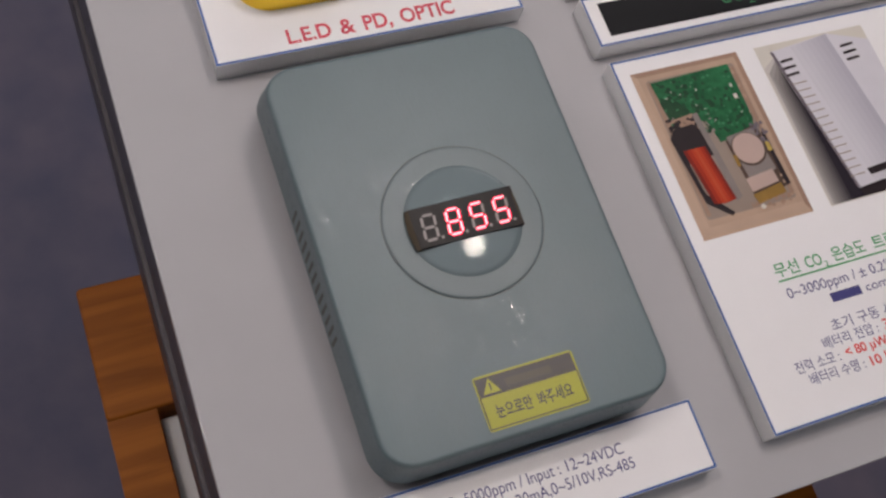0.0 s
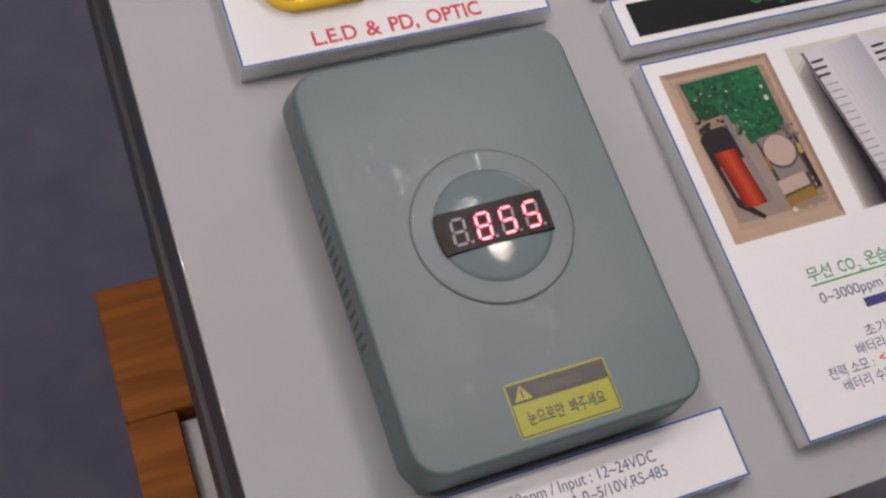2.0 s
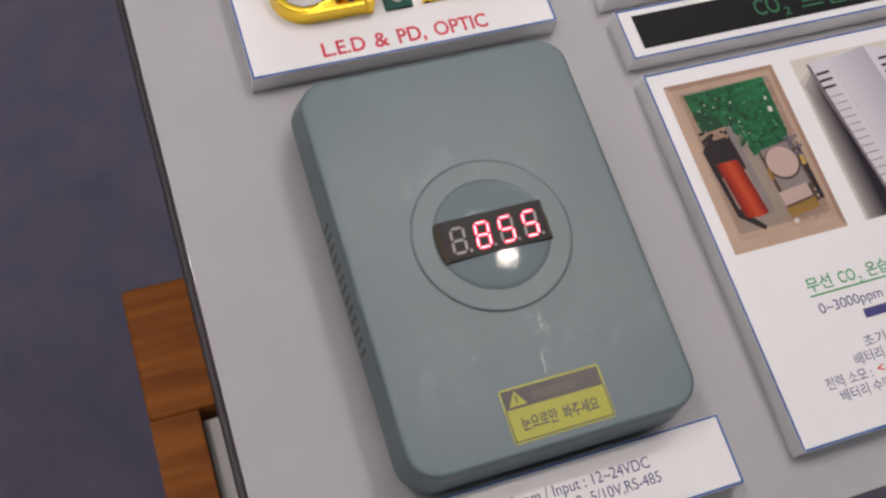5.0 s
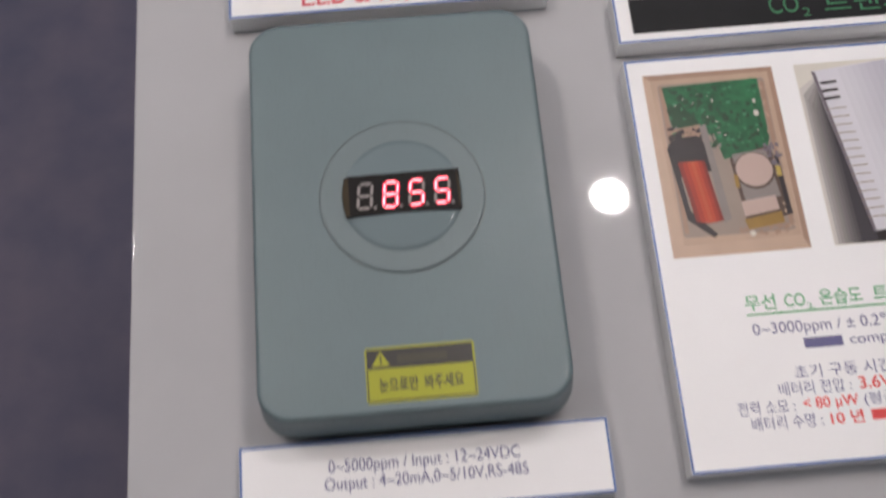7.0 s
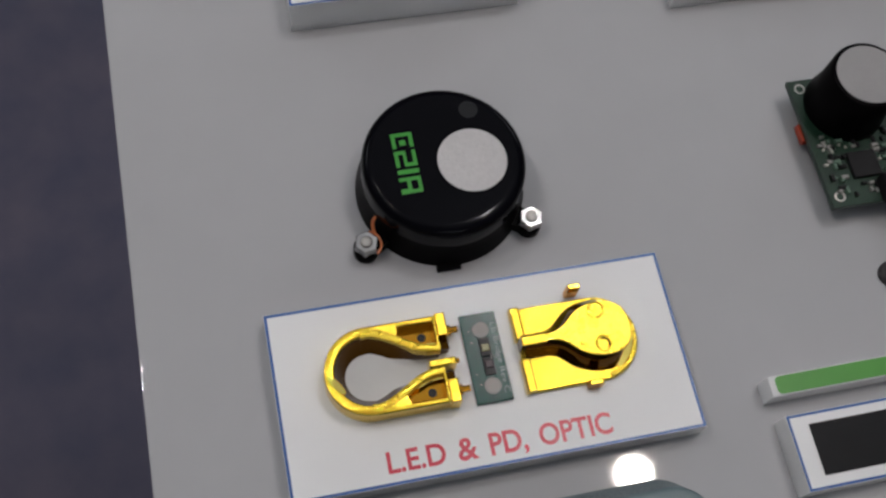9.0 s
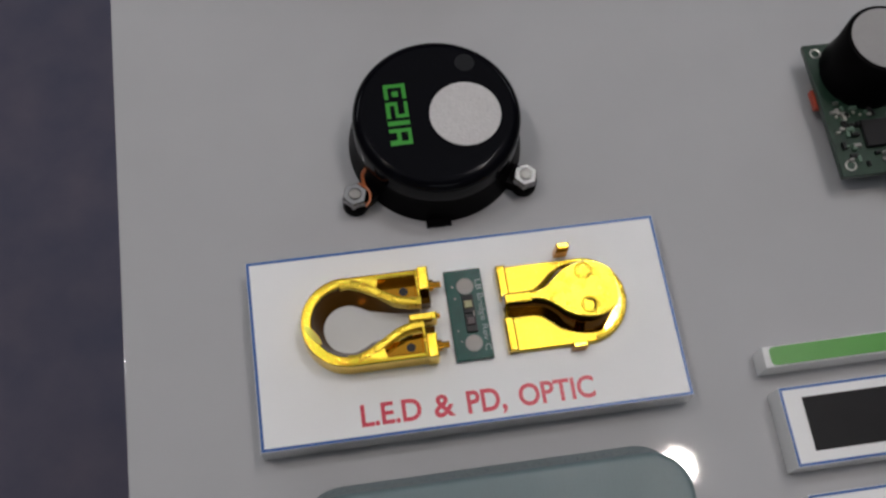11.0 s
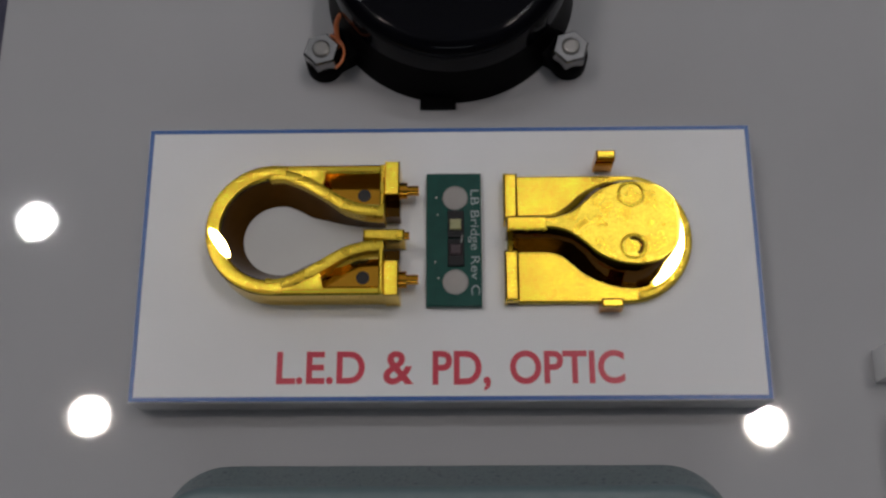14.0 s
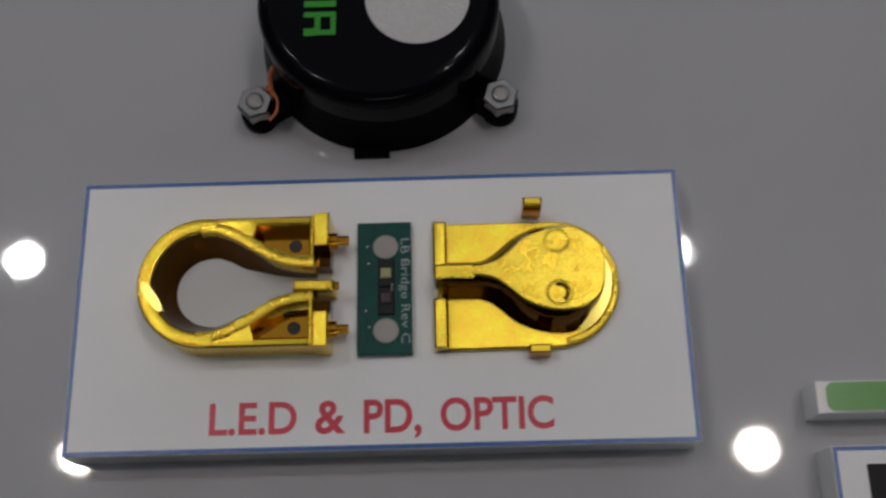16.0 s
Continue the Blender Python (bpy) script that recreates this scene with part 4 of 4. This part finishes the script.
for y0, y1 in ((24.1, 28.3), (19.7, 23.9)):
    part("component", slab(45.9, y0, 48.3, y1, SIGN + 1.25, SIGN + 1.75, 0, 0.1), CHIP, strip_pcb, "black carrier of an emitter")
part("component", slab(46.2, 25.2, 47.9, 26.8, SIGN + 1.6, SIGN + 2.3, 0, 0.15), LED_CHIP, strip_pcb, "pale yellow light emitter")
part("component", slab(46.2, 21.3, 47.9, 22.9, SIGN + 1.6, SIGN + 2.2, 0, 0.15), BROWN_CHIP, strip_pcb, "dark brown detector")
part("bond_wire", rod((47.9, 23.2, SIGN + 1.9), (48.0, 24.4, SIGN + 1.9), 0.12, 8), PAD, strip_pcb)
for cx, cy in ((44.2, 30.5), (44.4, 27.8), (44.0, 20.4), (44.5, 17.9)):
    part("solder_dot", lathe(cx, cy, [(0.15, SIGN + 1.2), (0.13, SIGN + 1.38)], 10), PAD, strip_pcb)
lettering("lettering", "LB Bridge Rev C", 48.9, 15.3, 50.6, 31.7, SIGN + 1.36, DIM_SILK, strip_pcb, 0.0, "thin grey-white lettering running downwards", turn=-90)

lid = thing("gold_reflector", 68, 23.7, SIGN, "gold optic half lid with raised teardrop reflector", "optic part", "gold optic halves")
ly = 24.0


def plate_line(d):
    return [(54.7 + d, ly + 9.9 - d), (54.7 + d, ly - 9.9 + d)] + arc(72.2, ly, 9.9 - d, -90, 90, 36)


part("plate", stack([(plate_line(0), SIGN + 0.05), (plate_line(0), SIGN + 1.0), (plate_line(0.25), SIGN + 1.3), (plate_line(0.5), SIGN + 1.3)]), GOLD_PLATE, lid, "satin gold plate", smooth=30)
part("plate_rim", bead(arc(72.2, ly, 9.15, -80, 80, 40), 1.1, SIGN + 1.1, SIGN + 1.9, 0.12), GOLD_MATT, lid, "sanded raised rim", smooth=50)


def facet(outline, centre, tilt, drop, mat, parent, label):
    """A flat polished facet, leaning so that its normal follows tilt (x, y), with a thickness of drop."""
    cx, cy, cz = centre
    bm = stack([(outline, cz - drop), (outline, cz)])
    for v in bm.verts:
        v.co.z -= tilt[0] * (v.co.x - cx) + tilt[1] * (v.co.y - cy) if v.co.z > cz - drop / 2 else 0
    return part("facet", bm, mat, parent, label)


# crescent is an added plane whose tilt sets the lid's white highlight
crescent = arc(72.2, ly, 8.6, -62, 24, 24) + arc(71.6, ly + 0.4, 6.4, 30, -66, 24)
facet(crescent, (78.6, 20.4, SIGN + 1.75), (0.045, -0.089), 1.2, GOLD_POLISH, lid, "polished crescent facet added beside the raised reflector, tilted to mirror a lamp")
for y0, y1 in ((ly + 2.2, ly + 9.9), (ly - 9.9, ly - 2.2)):
    part("end_rail", slab(54.2, y0, 56.3, y1, SIGN + 0.05, SIGN + 2.6, 0, 0.3), GOLD, lid, top=GOLD_PLATE)


def teardrop(d):
    """Outline of the raised reflector, grown by d."""
    cy = 24.7
    pts = [(55.4, 0.8), (59.6, 0.8), (61.5, 0.9), (63.6, 1.6), (65.6, 3.1), (67.4, 4.7), (70.0, 5.9), (73.2, 6.35), (76.4, 5.7), (78.8, 3.6)]
    line = smooth_line(pts + [(79.4, 0.0)] + [(x, -y) for x, y in pts[::-1]], 4)
    out = []
    for k, (x, y) in enumerate(line):
        a, b = line[max(k - 1, 0)], line[min(k + 1, len(line) - 1)]
        t = Vector((b[0] - a[0], b[1] - a[1])).normalized()
        w = d * min(1.0, max(0.0, (77.6 - x) / 3.0)) if d > 0 else d
        out.append((x - t.y * w, cy + y + t.x * w))
    return out[::-1]


# wall sides in shade-darkened gold, top faces in full gold
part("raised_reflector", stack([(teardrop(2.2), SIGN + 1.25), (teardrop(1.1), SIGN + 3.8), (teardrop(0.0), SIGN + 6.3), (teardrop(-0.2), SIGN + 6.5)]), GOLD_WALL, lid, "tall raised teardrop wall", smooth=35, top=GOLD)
part("reflector_top", stack([(teardrop(-0.25), SIGN + 6.5), (teardrop(-0.3), SIGN + 6.58)]), GOLD_MATT, lid, "sanded flat top")
for cy in (28.9, 21.0):
    part("ejector_ring", ribbon(circle(72.5, cy, 1.75, 28), 0.4, SIGN + 6.5, SIGN + 6.8, 0.12, closed=True), GOLD_PLATE, lid, smooth=50)
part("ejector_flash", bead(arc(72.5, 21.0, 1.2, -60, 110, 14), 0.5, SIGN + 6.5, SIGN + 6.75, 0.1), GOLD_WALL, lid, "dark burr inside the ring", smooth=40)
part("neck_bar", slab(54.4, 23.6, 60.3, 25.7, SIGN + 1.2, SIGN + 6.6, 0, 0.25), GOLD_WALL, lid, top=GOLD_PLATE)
# lug sides get the darker gold for their shade, tops the full gold
part("clip_lug", slab(67.9, 34.9, 70.7, 36.1, SIGN + 0.1, SIGN + 6.0, 0, 0.25), GOLD_DARK, lid, "upright clip lug", top=GOLD)
part("clip_lug", slab(68.0, 12.9, 71.2, 14.2, SIGN + 0.1, SIGN + 3.4, 0, 0.25), GOLD_DARK, lid, "short clip lug", top=GOLD)

# ---- round black gas sensor ----
SX, SY, SR, SH = 46.4, 70.6, 19.4, 15.8
sen = thing("round_gas_sensor", SX, SY, 0, "glossy black round gas sensor with white filter disc", "gas sensor")
part("body", lathe(SX, SY, [(SR + 1.3, 0.05), (SR + 1.1, 1.6), (SR + 0.4, 5.0), (SR + 0.05, 8.6)], 72), BLACK_MATT, sen, smooth=40)
prof = [(SR, 8.65), (SR, SH - 2.6)] + [(SR - 2.6 * (1 - math.cos(radians(a))), SH - 2.6 + 2.6 * math.sin(radians(a))) for a in (15, 30, 45, 60, 75, 90)]
part("cap", lathe(SX, SY, prof, 72), BLACK, sen, "glossy black cap", smooth=40)
part("filter_disc", lathe(52.7, 69.2, [(8.2, SH - 0.1), (8.2, SH + 0.08), (8.0, SH + 0.1)], 56), MEMBRANE, sen, "white woven filter membrane")
part("dimple", lathe(54.5, 82.5, [(2.3, SH - 0.1), (2.3, SH + 0.03)], 28), BLACK_DIMPLE, sen)
for p in ((34.9, 74.8, 35.8, 78.7), (35.8, 77.8, 39.9, 78.7), (39.0, 74.8, 39.9, 77.8), (36.7, 75.4, 38.1, 76.8),
          (34.9, 69.9, 35.8, 74.0), (35.8, 73.1, 37.6, 74.0), (36.9, 69.9, 37.6, 73.1), (37.6, 69.9, 39.9, 70.8), (39.1, 70.8, 39.9, 74.0),
          (34.9, 68.0, 39.9, 69.1), (34.9, 66.2, 39.9, 67.1), (39.1, 63.0, 39.9, 66.2), (36.6, 63.0, 37.5, 66.2), (37.5, 63.0, 39.1, 63.9), (34.9, 62.9, 36.6, 64.2)):
    part("emblem_bar", film(rrect(*p), SH + 0.01, 0.04), LOGO, sen, "bright green printed bar")
for nx in (25.7, 65.6):
    ny = 56.8
    lug = part("lug", lathe(nx, ny, [(3.0, 0.05), (3.0, 3.4), (2.8, 3.7)], 28), BLACK_MATT, sen, smooth=50)
    a = Vector((SX - nx, SY - ny)).normalized()
    b = Vector((-a.y, a.x))
    c0, c1 = Vector((nx, ny)), Vector((nx, ny)) + a * 6
    arm = [tuple(c0 - b * 2.4), tuple(c0 + b * 2.4), tuple(c1 + b * 2.8), tuple(c1 - b * 2.8)]
    part("lug_arm", stack([(arm, 0.05), (arm, 3.5)]), BLACK_MATT, sen)
    hexa = [(nx + 3.0 * math.cos(radians(60 * k + 15)), ny + 3.0 * math.sin(radians(60 * k + 15))) for k in range(6)]
    hexi = [(nx + 2.7 * math.cos(radians(60 * k + 15)), ny + 2.7 * math.sin(radians(60 * k + 15))) for k in range(6)]
    part("nut", stack([(hexa, 3.7), (hexa, 5.8), (hexi, 6.15)]), STEEL, lug, "bright steel hexagon nut")
    part("bolt_end", lathe(nx, ny, [(1.45, 5.5), (1.45, 6.4), (1.1, 6.6)], 20), DARK_STEEL, lug, smooth=40)
part("base_tab", slab(41.4, 48.7, 47.2, 51.5, 0.05, 1.6, 0, 0.3), BLACK_MATT, sen)
part("wire_loop", hose([(28.2, 58.5, 4.0), (28.0, 61.5, 6.0), (29.5, 62.2, 8.0), (30.6, 60.4, 7.0)], 0.42), COPPER, sen, "orange copper wire loop")

part("wire_turn", hose([(25.7 + 3.5 * math.cos(radians(a)), 56.8 + 3.5 * math.sin(radians(a)), 4.6) for a in (-50, -20, 10, 40, 70)], 0.26), COPPER, sen, "orange copper wire round the nut")

# ---- green sensor module with black cylinder ----
mod = thing("sensor_module", 158, 64, 0, "green circuit board module with black capped cylinder", "sensor module")
part("circuit_board", slab(139.8, 46.3, 176, 82.6, 5.4, 7.0, 0, 0.1), PCB_DARK, mod, "dark green circuit board")
for cx, cy in ((142.4, 49.0), (142.4, 80.0), (173.0, 49.0), (173.0, 80.0)):
    part("standoff", lathe(cx + (3 if cx < 150 else -3), cy + (3 if cy < 60 else -3), [(1.6, 0.05), (1.6, 5.3)], 20), BLACK_MATT, mod, smooth=40)
    part("screw_hole", ribbon(circle(cx, cy, 1.2, 20), 0.5, 6.9, 7.1, 0.08, closed=True), PAD, mod, "tinned screw hole", smooth=50)
prof = [(10.4, 7.0), (10.2, 9.0), (9.5, 13.0), (9.3, 21.2), (9.0, 21.9), (8.6, 22.0)]
part("cylinder", lathe(152.2, 73.5, prof, 56), BLACK_MATT, mod, "black moulded cylinder", smooth=40)
part("filter_disc", lathe(152.2, 73.5, [(8.1, 21.9), (8.1, 22.15)], 48), MEMBRANE_GREY, mod, "grey filter membrane")
part("chip", slab(147.5, 53.0, 155.0, 60.0, 6.9, 8.2, 0, 0.15), CHIP, mod)
part("chip", slab(158.5, 52.5, 165.5, 58.0, 6.9, 8.0, 0, 0.15), CHIP, mod)
rng = random.Random(3)
for k in range(170):
    cx, cy = rng.uniform(141, 174), rng.uniform(48.0, 66)
    if 146.8 < cx < 155.8 and 52 < cy < 61 or 157.5 < cx < 166.5 and 51.5 < cy < 59:
        continue
    w, h = rng.choice(((0.6, 0.35), (0.35, 0.6), (0.9, 0.45), (0.45, 0.9)))
    part("component", slab(cx - w, cy - h, cx + w, cy + h, 6.9, 7.35 + 0.005 * k, 0, 0.1), rng.choice((GREY_PART, CHIP, CHIP, CHIP, PAD, GREEN_PART, GREEN_PART)), mod)
for k in range(5):
    part("solder_dot", lathe(142.5 + 1.5 * k, 62.0 + 0.8 * (k % 2), [(0.45, 6.9), (0.35, 7.3)], 10), PAD, mod)
part("red_capacitor", slab(139.2, 66.0, 140.8, 71.0, 3.4, 5.3, 0, 0.2), RED_WIRE, mod)
part("plug", slab(153.0, 45.4, 171.0, 52.0, 7.05, 11.5, 0, 0.4), CHIP, mod, "black cable plug")
wires = thing("cable", 163, 40, 0, "black cable running from the module into the board", "cable")
part("sheath", hose([(163, 47, 10), (161, 42, 8), (156, 34, 4.5), (152.2, 29.5, 2), (151.6, 28.6, 0.1)], 1.7), CABLE, wires, smooth=60)
part("grommet", lathe(151.8, 29.2, [(3.3, 0.05), (3.3, 1.0), (2.6, 1.6), (2.0, 1.6)], 28), CABLE, wires, smooth=40)
part("red_wire", hose([(165, 49, 11.6), (165.5, 46, 12), (164.5, 43.5, 9.5)], 0.5), RED_WIRE, wires, smooth=60)
part("yellow_wire", hose([(163.5, 49, 11.6), (163.8, 46, 12.2), (163.6, 43.2, 9.8)], 0.5), YELLOW_WIRE, wires, smooth=60)
